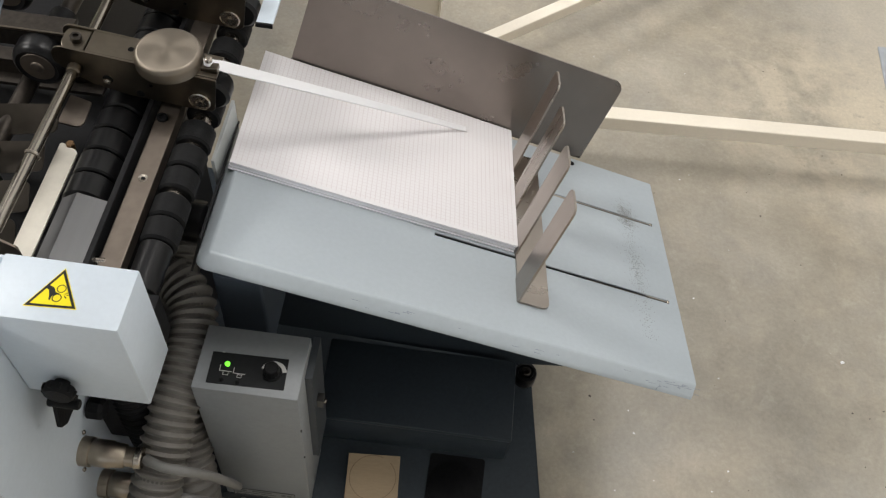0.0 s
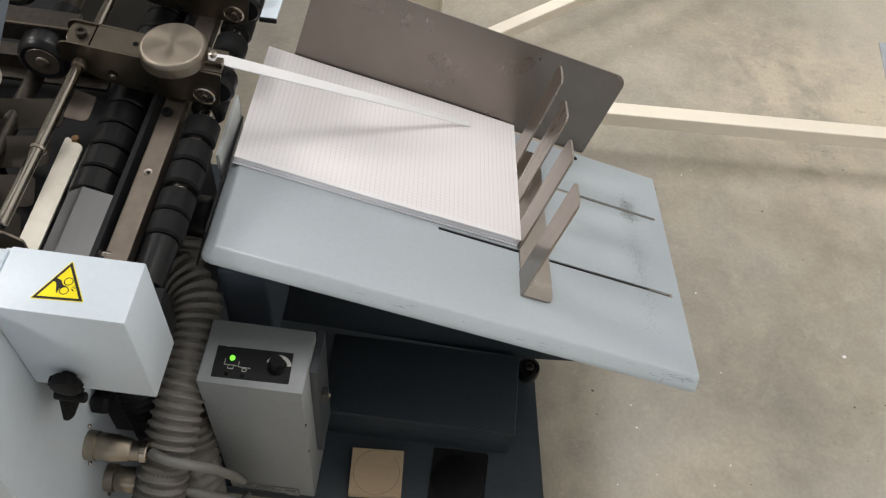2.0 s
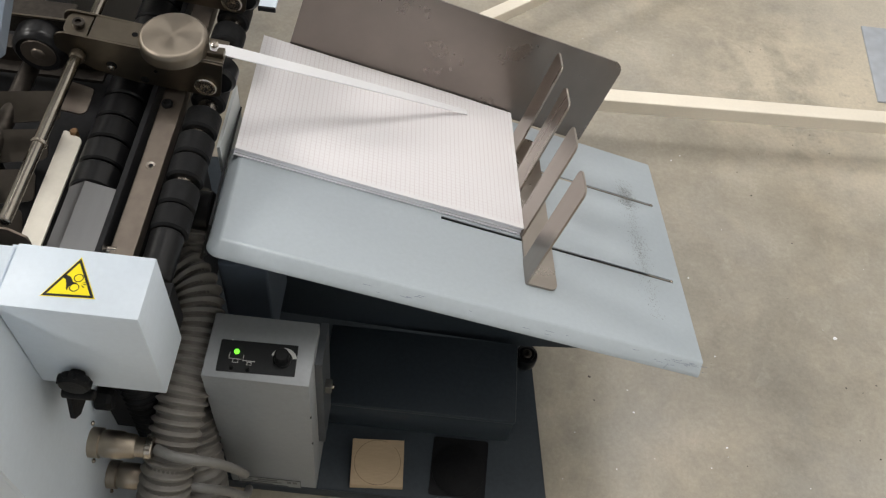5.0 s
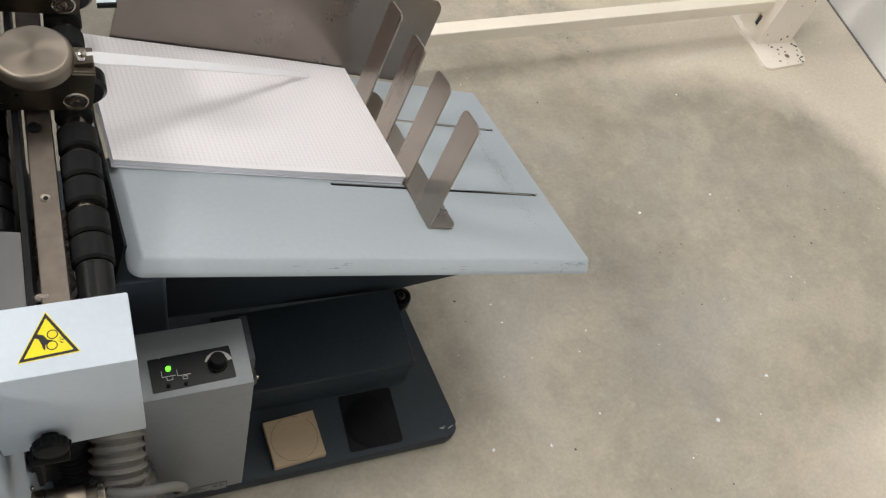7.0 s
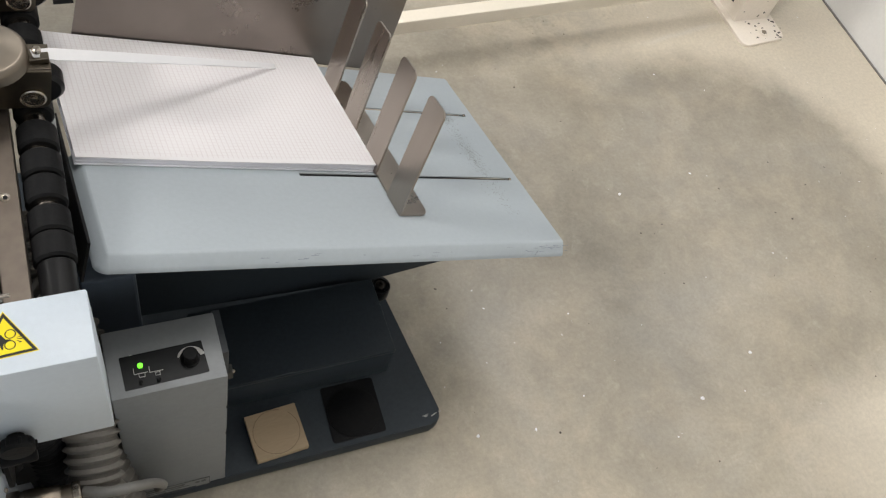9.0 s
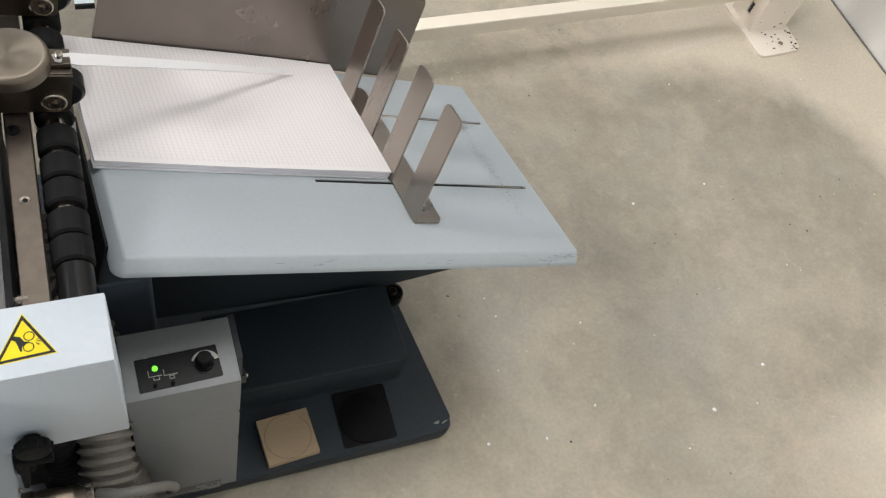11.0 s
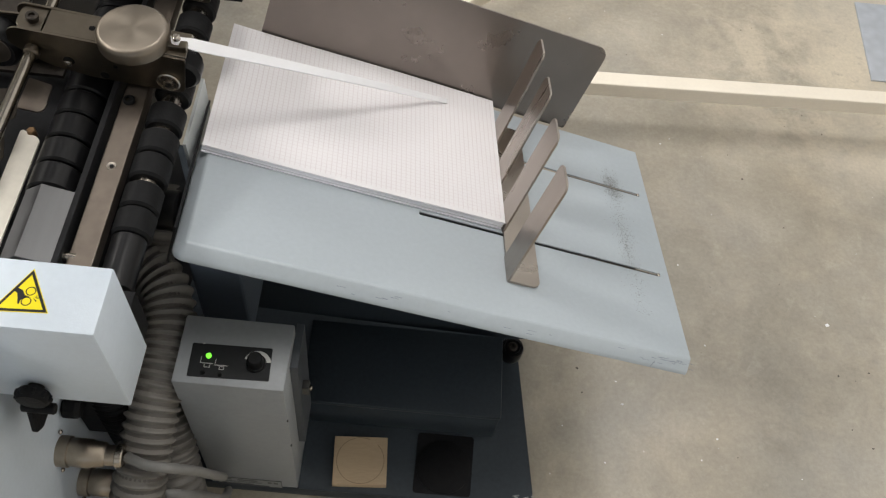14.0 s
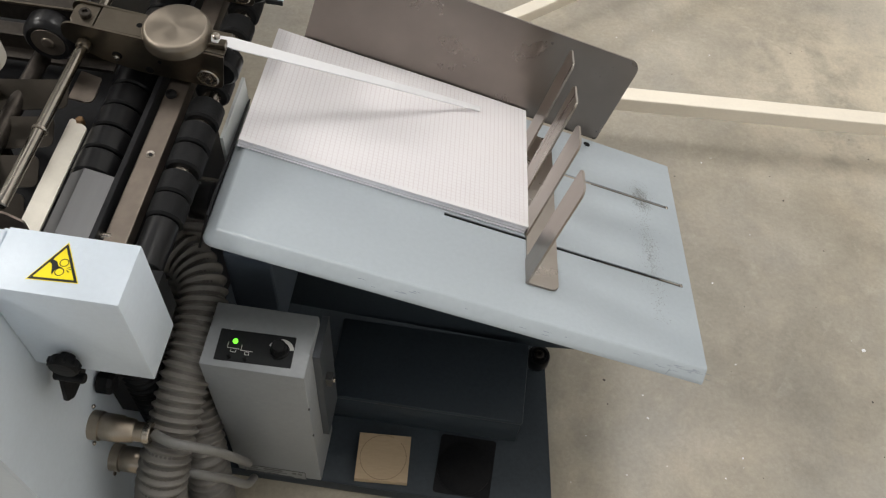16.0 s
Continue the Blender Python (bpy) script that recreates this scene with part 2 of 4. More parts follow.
def concrete():
    m = bpy.data.materials.new("concrete")
    m.use_nodes = True
    nt = m.node_tree
    b = nt.nodes["Principled BSDF"]
    tc = nt.nodes.new("ShaderNodeTexCoord")

    def noise_tex(scale, detail, rough=0.6, dist=0.0):
        n = nt.nodes.new("ShaderNodeTexNoise")
        n.inputs["Scale"].default_value, n.inputs["Detail"].default_value = scale, detail
        n.inputs["Roughness"].default_value, n.inputs["Distortion"].default_value = rough, dist
        nt.links.new(tc.outputs["Object"], n.inputs["Vector"])
        return n.outputs["Fac"]

    def ramp(fac, stops):
        r = nt.nodes.new("ShaderNodeValToRGB")
        r.color_ramp.elements[0].position, r.color_ramp.elements[0].color = stops[0][0], (*stops[0][1], 1)
        r.color_ramp.elements[1].position, r.color_ramp.elements[1].color = stops[-1][0], (*stops[-1][1], 1)
        for p, c in stops[1:-1]:
            e = r.color_ramp.elements.new(p)
            e.color = (*c, 1)
        nt.links.new(fac, r.inputs[0])
        return r.outputs[0]

    def mix(fac, a, c, kind="MIX"):
        n = nt.nodes.new("ShaderNodeMix")
        n.data_type, n.blend_type = "RGBA", kind
        for s, v in (("Factor", fac), ("A", a), ("B", c)):
            if isinstance(v, (int, float)):
                n.inputs[s].default_value = v
            elif isinstance(v, tuple):
                n.inputs[s].default_value = (*v, 1)
            else:
                nt.links.new(v, n.inputs[s])
        return n.outputs["Result"]

    cloud = ramp(noise_tex(4.5, 10, 0.72, 0.1), [(0.30, (0.285, 0.255, 0.202)), (0.5, (0.372, 0.336, 0.268)), (0.70, (0.470, 0.430, 0.352))])
    patch = ramp(noise_tex(7.5, 7, 0.7, 0.4), [(0.48, (0, 0, 0)), (0.68, (0.32, 0.32, 0.32))])
    col = mix(patch, cloud, (0.64, 0.55, 0.415))
    cool = ramp(noise_tex(5.0, 7, 0.65, 0.3), [(0.5, (0, 0, 0)), (0.7, (0.4, 0.4, 0.4))])
    col = mix(cool, col, (0.355, 0.345, 0.315))
    scuffs = ramp(noise_tex(26, 8, 0.75, 0.5), [(0.56, (0, 0, 0)), (0.72, (0.42, 0.42, 0.42))])
    col = mix(scuffs, col, (0.56, 0.515, 0.43))
    stain = ramp(noise_tex(13, 9, 0.74, 0.3), [(0.54, (0, 0, 0)), (0.74, (0.30, 0.30, 0.30))])
    col = mix(stain, col, (0.27, 0.245, 0.20))
    wide = ramp(noise_tex(1.1, 4, 0.5, 0.4), [(0.35, (0.86, 0.87, 0.90)), (0.65, (1.10, 1.08, 1.04))])
    col = mix(1.0, col, wide, "MULTIPLY")
    # swept arc: a dirtier inside and a paler, tan outside, as a truck wheel leaves it; the outside is painted paler
    # still for the brighter light by the wall
    sep = nt.nodes.new("ShaderNodeSeparateXYZ")
    nt.links.new(tc.outputs["Object"], sep.inputs[0])

    def op(kind, a, c=None, clamp=False):
        n = nt.nodes.new("ShaderNodeMath")
        n.operation, n.use_clamp = kind, clamp
        for i, v in enumerate((a, c)):
            if v is None:
                continue
            if isinstance(v, (int, float)):
                n.inputs[i].default_value = v
            else:
                nt.links.new(v, n.inputs[i])
        return n.outputs[0]

    wob = op("MULTIPLY", op("SUBTRACT", noise_tex(14, 5), 0.5), 0.10)
    dx, dy = op("SUBTRACT", sep.outputs["X"], 0.826), op("SUBTRACT", sep.outputs["Y"], 0.069)
    dist = op("ADD", op("SQRT", op("ADD", op("MULTIPLY", dx, dx), op("MULTIPLY", dy, dy))), wob)
    outside = op("MULTIPLY", op("SUBTRACT", dist, 0.302), 12.0, True)
    ahead = op("MULTIPLY", op("SUBTRACT", sep.outputs["X"], 0.62), 4.0, True)
    outside = op("MULTIPLY", op("MULTIPLY", outside, ahead), 0.68)
    col = mix(outside, col, (0.76, 0.685, 0.56))
    ring = op("SUBTRACT", 1.0, op("MULTIPLY", op("ABSOLUTE", op("SUBTRACT", dist, 0.282)), 40.0), True)
    ring = op("MULTIPLY", op("MULTIPLY", ring, ahead), 0.2)
    col = mix(ring, col, (0.27, 0.245, 0.20))
    # pale scraped streak leading to the rack foot
    sx, sy = op("SUBTRACT", sep.outputs["X"], 0.768), op("SUBTRACT", sep.outputs["Y"], 0.451)
    along = op("ADD", op("MULTIPLY", sx, 0.9877), op("MULTIPLY", sy, 0.1563))
    across = op("ABSOLUTE", op("ADD", op("SUBTRACT", op("MULTIPLY", sy, 0.9877), op("MULTIPLY", sx, 0.1563)), op("MULTIPLY", wob, 0.15)))
    streak = op("SUBTRACT", 1.0, op("MULTIPLY", across, 110.0), True)
    inside = op("MULTIPLY", op("MULTIPLY", along, 12.0, True), op("MULTIPLY", op("SUBTRACT", 0.257, along), 20.0, True))
    col = mix(op("MULTIPLY", op("MULTIPLY", streak, inside), 0.6), col, (0.66, 0.62, 0.55))
    # pale flaking skin with dark pits beside the rack beam
    rx, ry = op("SUBTRACT", sep.outputs["X"], 0.66), op("SUBTRACT", sep.outputs["Y"], 0.64)
    near = op("SUBTRACT", 1.35, op("MULTIPLY", op("SQRT", op("ADD", op("MULTIPLY", rx, rx), op("MULTIPLY", ry, ry))), 4.6), True)
    skin = ramp(noise_tex(10, 8, 0.66, 0.2), [(0.40, (0, 0, 0)), (0.58, (0.65, 0.65, 0.65))])
    col = mix(op("MULTIPLY", near, skin), col, (0.68, 0.595, 0.455))
    pits = ramp(noise_tex(58, 6, 0.6, 0.2), [(0.58, (0, 0, 0)), (0.68, (0.40, 0.40, 0.40))])
    col = mix(op("MULTIPLY", near, pits), col, (0.30, 0.265, 0.205))
    fine = ramp(noise_tex(160, 6, 0.7), [(0.3, (0.88, 0.88, 0.88)), (0.7, (1.08, 1.08, 1.08))])
    col = mix(1.0, col, fine, "MULTIPLY")
    nt.links.new(col, b.inputs["Base Color"])
    rr = nt.nodes.new("ShaderNodeMapRange")
    rr.inputs["To Min"].default_value, rr.inputs["To Max"].default_value = 0.32, 0.62
    nt.links.new(noise_tex(9, 6), rr.inputs["Value"])
    nt.links.new(rr.outputs[0], b.inputs["Roughness"])
    bp = nt.nodes.new("ShaderNodeBump")
    bp.inputs["Strength"].default_value, bp.inputs["Distance"].default_value = 0.06, 0.002
    nt.links.new(noise_tex(90, 6, 0.65), bp.inputs["Height"])
    nt.links.new(bp.outputs[0], b.inputs["Normal"])
    return m


M["concrete"] = concrete()


# ---- building blocks ----
def part(name, bm, mat, parent=None, label="", smooth=False):
    """One mesh object from a bmesh, under its thing or part."""
    me = bpy.data.meshes.new(name)
    if smooth:
        for f in bm.faces:
            f.smooth = True
    bm.to_mesh(me)
    bm.free()
    me.materials.append(M[mat])
    if smooth:
        me.set_sharp_from_angle(angle=radians(40))
    ob = new(name, me)
    if parent is not None:
        ob.parent = parent
    if label:
        ob["label"] = label
    return ob


def thing(name, label, category, group="", m=None, kind=""):
    ob = new(name)
    ob.empty_display_size = 0.02
    if m is not None:
        ob.matrix_world = m
    return tagged(ob, label, category, group, kind)


def add_box(bm, x0, x1, y0, y1, z0, z1, bevel=0.0, seg=2, m=None):
    vs = [bm.verts.new((x, y, z)) for x in (x0, x1) for y in (y0, y1) for z in (z0, z1)]
    quads = [(0, 1, 3, 2), (4, 6, 7, 5), (0, 4, 5, 1), (2, 3, 7, 6), (0, 2, 6, 4), (1, 5, 7, 3)]
    faces = [bm.faces.new([vs[i] for i in q]) for q in quads]
    if bevel:
        edges = list({e for f in faces for e in f.edges})
        got = bmesh.ops.bevel(bm, geom=edges, offset=bevel, segments=seg, profile=0.5, affect="EDGES")
        vs = list({v for f in got["faces"] for v in f.verts} | {v for v in vs if v.is_valid})
    if m is not None:
        bmesh.ops.transform(bm, matrix=m, verts=[v for v in vs if v.is_valid])
    return bm


def box(*a, **k):
    return add_box(bmesh.new(), *a, **k)


def add_lathe(bm, profile, axis="z", at=(0, 0, 0), n=40):
    """A turned piece: profile of (radius, along)."""
    rings = []
    for r, h in profile:
        ring = []
        for i in range(n):
            a = 2 * math.pi * i / n
            c, s = r * math.cos(a), r * math.sin(a)
            p = {"z": (c, s, h), "y": (s, h, c), "x": (h, c, s)}[axis]
            ring.append(bm.verts.new((p[0] + at[0], p[1] + at[1], p[2] + at[2])))
        rings.append(ring)
    for a, b in zip(rings, rings[1:]):
        for i in range(n):
            bm.faces.new((a[i], a[(i + 1) % n], b[(i + 1) % n], b[i]))
    bm.faces.new(rings[0][::-1])
    bm.faces.new(rings[-1])
    return bm


def lathe(profile, axis="z", at=(0, 0, 0), n=40):
    bm = add_lathe(bmesh.new(), profile, axis, at, n)
    bmesh.ops.recalc_face_normals(bm, faces=bm.faces)
    return bm


def rod_profile(r, a, b, bev=0.001):
    return [(r - bev, a), (r, a + bev), (r, b - bev), (r - bev, b)]


def rounded(points, radii, seg=6):
    """Outline of 2D points with rounded corners."""
    out = []
    n = len(points)
    for i, p in enumerate(points):
        r = radii[i] if hasattr(radii, "__len__") else radii
        p, a, b = Vector(p), Vector(points[i - 1]), Vector(points[(i + 1) % n])
        if r <= 0:
            out.append(p)
            continue
        da, db = (a - p).normalized(), (b - p).normalized()
        half = da.angle(db) / 2
        cut = r / math.tan(half)
        s, e = p + da * cut, p + db * cut
        c = p + (da + db).normalized() * (r / math.sin(half))
        for k in range(seg + 1):
            q = (s - c).lerp(e - c, k / seg)
            out.append(c + q.normalized() * r)
    return out


def slab(outline, z0, z1, bevel=0.0, m=None):
    """A 2D outline pulled up from z0 to z1."""
    bm = bmesh.new()
    lo = [bm.verts.new((p[0], p[1], z0)) for p in outline]
    hi = [bm.verts.new((p[0], p[1], z1)) for p in outline]
    n = len(lo)
    for i in range(n):
        bm.faces.new((lo[i], lo[(i + 1) % n], hi[(i + 1) % n], hi[i]))
    top = bm.faces.new(hi)
    bot = bm.faces.new(lo[::-1])
    if bevel:
        bmesh.ops.bevel(bm, geom=list(top.edges) + list(bot.edges), offset=bevel, segments=2, profile=0.5, affect="EDGES")
    bmesh.ops.recalc_face_normals(bm, faces=bm.faces)
    if m is not None:
        bmesh.ops.transform(bm, matrix=m, verts=bm.verts)
    return bm


STAND_X = Matrix(((0, 0, 1, 0), (1, 0, 0, 0), (0, 1, 0, 0), (0, 0, 0, 1)))  # outline (y, z), thickness along x
STAND_Y = Matrix(((1, 0, 0, 0), (0, 0, -1, 0), (0, 1, 0, 0), (0, 0, 0, 1)))  # outline (x, z), thickness along -y


def tube(points, radius, n=20, ribs=None):
    """A tube along smoothed points. ribs: (pitch, depth)."""
    pts = [Vector(p) for p in points]
    path = []
    for i in range(len(pts) - 1):
        p0, p1, p2, p3 = pts[max(i - 1, 0)], pts[i], pts[i + 1], pts[min(i + 2, len(pts) - 1)]
        for k in range(24):
            t = k / 24
            path.append(0.5 * ((2 * p1) + (p2 - p0) * t + (2 * p0 - 5 * p1 + 4 * p2 - p3) * t * t + (3 * p1 - p0 - 3 * p2 + p3) * t ** 3))
    path.append(pts[-1])
    # even steps
    lens = [0.0]
    for a, b in zip(path, path[1:]):
        lens.append(lens[-1] + (b - a).length)
    step = (ribs[0] / 14) if ribs else radius * 0.8
    count = max(8, int(lens[-1] / step))
    even, j = [], 0
    for k in range(count + 1):
        s = lens[-1] * k / count
        while j < len(lens) - 2 and lens[j + 1] < s:
            j += 1
        f = (s - lens[j]) / max(1e-9, lens[j + 1] - lens[j])
        even.append((s, path[j].lerp(path[j + 1], f)))
    bm = bmesh.new()
    side = Vector((1, 0, 0))
    rings = []
    for k, (s, p) in enumerate(even):
        d = (even[min(k + 1, count)][1] - even[max(k - 1, 0)][1]).normalized()
        side = (side - d * side.dot(d)).normalized()
        up = d.cross(side)
        r = radius
        if ribs:
            w = 0.5 + 0.5 * math.cos(2 * math.pi * s / ribs[0])
            r = radius - ribs[1] * (1 - w ** 1.9)
        rings.append([bm.verts.new(p + (side * math.cos(2 * math.pi * i / n) + up * math.sin(2 * math.pi * i / n)) * r) for i in range(n)])
    for a, b in zip(rings, rings[1:]):
        for i in range(n):
            bm.faces.new((a[i], a[(i + 1) % n], b[(i + 1) % n], b[i]))
    bm.faces.new(rings[0])
    bm.faces.new(rings[-1][::-1])
    bmesh.ops.recalc_face_normals(bm, faces=bm.faces)
    return bm


def holed_plate(us, vs, missing, z0, z1):
    """A plate on a grid of cuts, without the missing cells, so that slots go through it."""
    bm = bmesh.new()
    top = {(i, j): bm.verts.new((u, v, z1)) for i, u in enumerate(us) for j, v in enumerate(vs)}
    bot = {(i, j): bm.verts.new((u, v, z0)) for i, u in enumerate(us) for j, v in enumerate(vs)}
    solid = {(i, j) for i in range(len(us) - 1) for j in range(len(vs) - 1)} - set(missing)
    for i, j in solid:
        a, b, c, d = (i, j), (i + 1, j), (i + 1, j + 1), (i, j + 1)
        bm.faces.new((top[a], top[b], top[c], top[d]))
        bm.faces.new((bot[d], bot[c], bot[b], bot[a]))
        for p, q, nb in ((a, b, (i, j - 1)), (b, c, (i + 1, j)), (c, d, (i, j + 1)), (d, a, (i - 1, j))):
            if nb not in solid:
                bm.faces.new((bot[p], bot[q], top[q], top[p]))
    bmesh.ops.delete(bm, geom=[v for v in bm.verts if not v.link_faces], context="VERTS")
    return bm


# ---- the hall ----
HX0, HX1, HY0, HY1 = -3.6, 1.312, -4.0, 4.0


def structure(name, bm, mat, label, category):
    return tagged(part(name, bm, mat), label, category, kind="structure")


structure("floor", box(HX0, HX1 + 0.2, HY0, HY1, -0.15, 0), "concrete", "worn beige grey concrete hall floor with stains", "floor")
structure("wall_east", box(HX1, HX1 + 0.2, HY0, HY1, 0, ROOF_Z), "wall_paint", "pale grey plastered wall meeting the concrete floor", "wall")
ww = bmesh.new()
for b in ((HY0, HY1, 0, 3.1), (HY0, HY1, 4.1, ROOF_Z), (HY0, -1.75, 3.1, 4.1), (-0.65, 0.85, 3.1, 4.1), (1.95, HY1, 3.1, 4.1)):
    add_box(ww, HX0 - 0.2, HX0, b[0], b[1], b[2], b[3])
structure("wall_west", ww, "hall_wall", "plain pale hall wall with two high window openings", "wall")
# south wall, out of view, opened only for the added fill lamp
ws = bmesh.new()
for b in ((HX0, HX1, 0, 1.0), (HX0, HX1, 2.2, ROOF_Z), (HX0, -1.45, 1.0, 2.2), (0.95, HX1, 1.0, 2.2)):
    add_box(ws, b[0], b[1], HY0 - 0.2, HY0, b[2], b[3])
structure("wall_south", ws, "hall_wall", "plain pale unseen hall wall with an opening for the added fill lamp", "wall")
wn = bmesh.new()
for b in ((HX0, HX1, 0, 1.55), (HX0, HX1, 3.05, ROOF_Z), (HX0, -0.85, 1.55, 3.05)):
    add_box(wn, b[0], b[1], HY1, HY1 + 0.2, b[2], b[3])
structure("wall_north", wn, "hall_wall", "plain pale hall wall with a high window band", "wall")
us = sorted({HX0 - 0.2, -2.05, -1.15, 0.1, 1.0, HX1 + 0.25})
vs = sorted({HY0 - 0.2, -2.7, -1.1, 0.0, 1.1, 1.6, 2.7, HY1 + 0.2})
holes = []
for hx, hy in ROOFLIGHTS:
    for a, u in enumerate(us[:-1]):
        for b, v in enumerate(vs[:-1]):
            if abs((u + us[a + 1]) / 2 - hx) < 0.01 and hy - 0.801 < v and vs[b + 1] < hy + 0.801:
                holes.append((a, b))
structure("ceiling", holed_plate(us, vs, holes, ROOF_Z, ROOF_Z + 0.15), "ceiling_white", "plain white ceiling with rooflight openings", "ceiling")

structure("baseboard", box(HX1 - 0.004, HX1 - 0.0005, HY0, HY1, 0.0, 0.0022), "wall_joint", "dark dirty joint along the wall foot", "trim")

# ---- the rack behind the delivery table ----
rack = thing("storage_rack", "cream painted steel rack frame standing on the concrete floor", "rack", m=pose(0, 0, 0))
part("beam", box(-0.42, 0.86, -0.013, 0.013, -0.027, 0.0, bevel=0.002, m=pose(0.2, 0.4725, 0.1, 0, 0, 3.2)), "cream", rack, "cream painted square steel beam")
part("brace", box(-0.14, 0.62, -0.011, 0.011, -0.022, 0.0, bevel=0.002, m=pose(0.06, 0.6285, 0.1, 0, 0, 41)), "cream", rack, "cream painted diagonal brace")
part("post", box(-0.115, -0.046, 0.655, 0.69, 0.0, 0.9, bevel=0.002), "cream", rack)
part("post_flange", box(-0.0455, -0.042, 0.645, 0.69, 0.0, 0.9, bevel=0.001), "cream", rack)
UX, UY = 1.044, 0.486
cuts_z = [0.004]
for k in range(14):
    cuts_z += [0.03 + 0.05 * k, 0.055 + 0.05 * k]
cuts_z.append(0.9)
slots = [(1, 2 * k + 1) for k in range(14)]
part("upright", box(UX, UX + 0.085, UY, UY + 0.0028, 0.004, 0.9), "chipped_cream", rack, "cream upright front with chipped paint")
for x in (UX, UX + 0.0822):
    part("slotted_flange", (lambda b: (bmesh.ops.transform(b, matrix=STAND_X, verts=b.verts), b)[1])(
        holed_plate([UY + 0.003, UY + 0.026, UY + 0.036, UY + 0.075], cuts_z, slots, x, x + 0.0028)), "chipped_cream", rack, "cream slotted upright flange")
# added dark sheet behind the slots, painting the upright's shaded inside
part("shade_liner", box(UX + 0.0040, UX + 0.0060, UY + 0.004, UY + 0.073, 0.0062, 0.9), "dark_grey", rack, "dark sheet in place of the shade inside the upright")
part("washer", lathe([(0.0100, 0.0060), (0.0100, 0.0072), (0.0062, 0.0074), (0.0060, 0.0066)], "z", (1.0985, 0.4480, 0), 24), "chipped_cream", rack, "painted washer", smooth=True)
part("bolt", lathe(rod_profile(0.0056, 0.0064, 0.0085, 0.0008), "z", (1.0985, 0.4480, 0), 6), "plug_metal", rack, "worn anchor bolt")
chips = bmesh.new()
random.seed(5)
for k in range(40):
    on_plate = k < 26
    cx, cy = (random.choice([random.uniform(1.045, 1.135), random.gauss(1.130, 0.006)]), random.uniform(0.430, 0.482)) if on_plate else (random.uniform(UX + 0.01, UX + 0.08), random.uniform(0.01, 0.2))
    r0 = random.uniform(0.0006, 0.0028)
    n = 7
    pts = []
    for q in range(n):
        a, r = 2 * math.pi * q / n, r0 * random.uniform(0.5, 1.3)
        pts.append((cx + 1.5 * r * math.cos(a), cy + r * math.sin(a), 0.00615) if on_plate else (cx + r * math.cos(a), UY - 0.0002, cy + 1.4 * r * math.sin(a)))
    chips.faces.new([chips.verts.new(p) for p in pts])
part("paint_chips", chips, "rust", rack, "dark spots of bare steel")["kind"] = "stuff"
part("foot_plate", slab(rounded([(1.031, 0.418), (1.140, 0.428), (1.147, 0.58), (1.03, 0.58)], [0.016, 0.016, 0.01, 0.01]), 0.0, 0.006, 0.001), "chipped_cream", rack,
     "chipped cream foot plate")

# ---- delivery table: sloped down away from the machine and to the far side ----
TM = Matrix(((0.96422, -0.06142, 0.25788, 0.0), (0.00578, 0.97743, 0.21118, 0.0), (-0.26503, -0.20213, 0.94282, 0.3693), (0, 0, 0, 1)))
table = thing("delivery_table", "pale blue-grey painted sheet metal delivery table with scuffed edges", "table", m=TM)
S1, S2, SW = 0.0025, 0.127, 0.0023
T_LEFT, T_RIGHT, T_NEAR, T_FAR = -0.2150, 0.281, -0.103, 0.209
us = [T_LEFT + 0.0112, 0.0, 0.27, T_RIGHT]
vs = [T_NEAR, S1 - SW, S1 + SW, S2 - SW, S2 + SW, T_FAR]
top = holed_plate(us, vs, [(1, 1), (1, 3)], -0.0013, 0.0)
part("tabletop", top, "table_paint", table)
# rolled near edge, a quarter round that turns down into a flange
lip = bmesh.new()
ROLL = [(0.0, 0.0), (0.0014, -0.0003), (0.0028, -0.0013), (0.0094, -0.0094), (0.0106, -0.0114), (0.0110, -0.0140)]
prof = [(T_NEAR - o, h) for o, h in ROLL] + [(T_NEAR - 0.0085, -0.0140), (T_NEAR - 0.0085, -0.0110), (T_NEAR, -0.0025)]
ends = []
for u in (T_LEFT + 0.011, T_RIGHT):
    ends.append([lip.verts.new((u, v, h)) for v, h in prof])
for i in range(len(prof)):
    j = (i + 1) % len(prof)
    lip.faces.new((ends[0][i], ends[1][i], ends[1][j], ends[0][j]))
lip.faces.new(ends[0])
lip.faces.new(ends[1][::-1])
bmesh.ops.recalc_face_normals(lip, faces=lip.faces)
part("rolled_edge", lip, "table_paint", table, "rounded front edge with scratches", smooth=True)
side_lip = bmesh.new()
prof = [(T_LEFT + 0.0112 - o, h) for o, h in ROLL] + [(T_LEFT + 0.0027, -0.0140), (T_LEFT + 0.0027, -0.0110), (T_LEFT + 0.0112, -0.0025)]
ends = [[side_lip.verts.new((u, v, h)) for u, h in prof] for v in (T_NEAR, 0.030)]
for i in range(len(prof)):
    j = (i + 1) % len(prof)
    side_lip.faces.new((ends[0][i], ends[0][j], ends[1][j], ends[1][i]))
side_lip.faces.new(ends[0][::-1])
side_lip.faces.new(ends[1])
bmesh.ops.recalc_face_normals(side_lip, faces=side_lip.faces)
part("rolled_side", side_lip, "table_paint", table, smooth=True)
ball = [(o + 0.00011, h) for o, h in ROLL[::-1]]
part("rounded_corner", lathe(ball, "z", (T_LEFT + 0.0112, T_NEAR + 0.0001, 0), 32), "table_paint", table, smooth=True)
part("side_flange", box(T_RIGHT - 0.003, T_RIGHT, T_NEAR, T_FAR, -0.014, -0.0026), "table_paint", table)
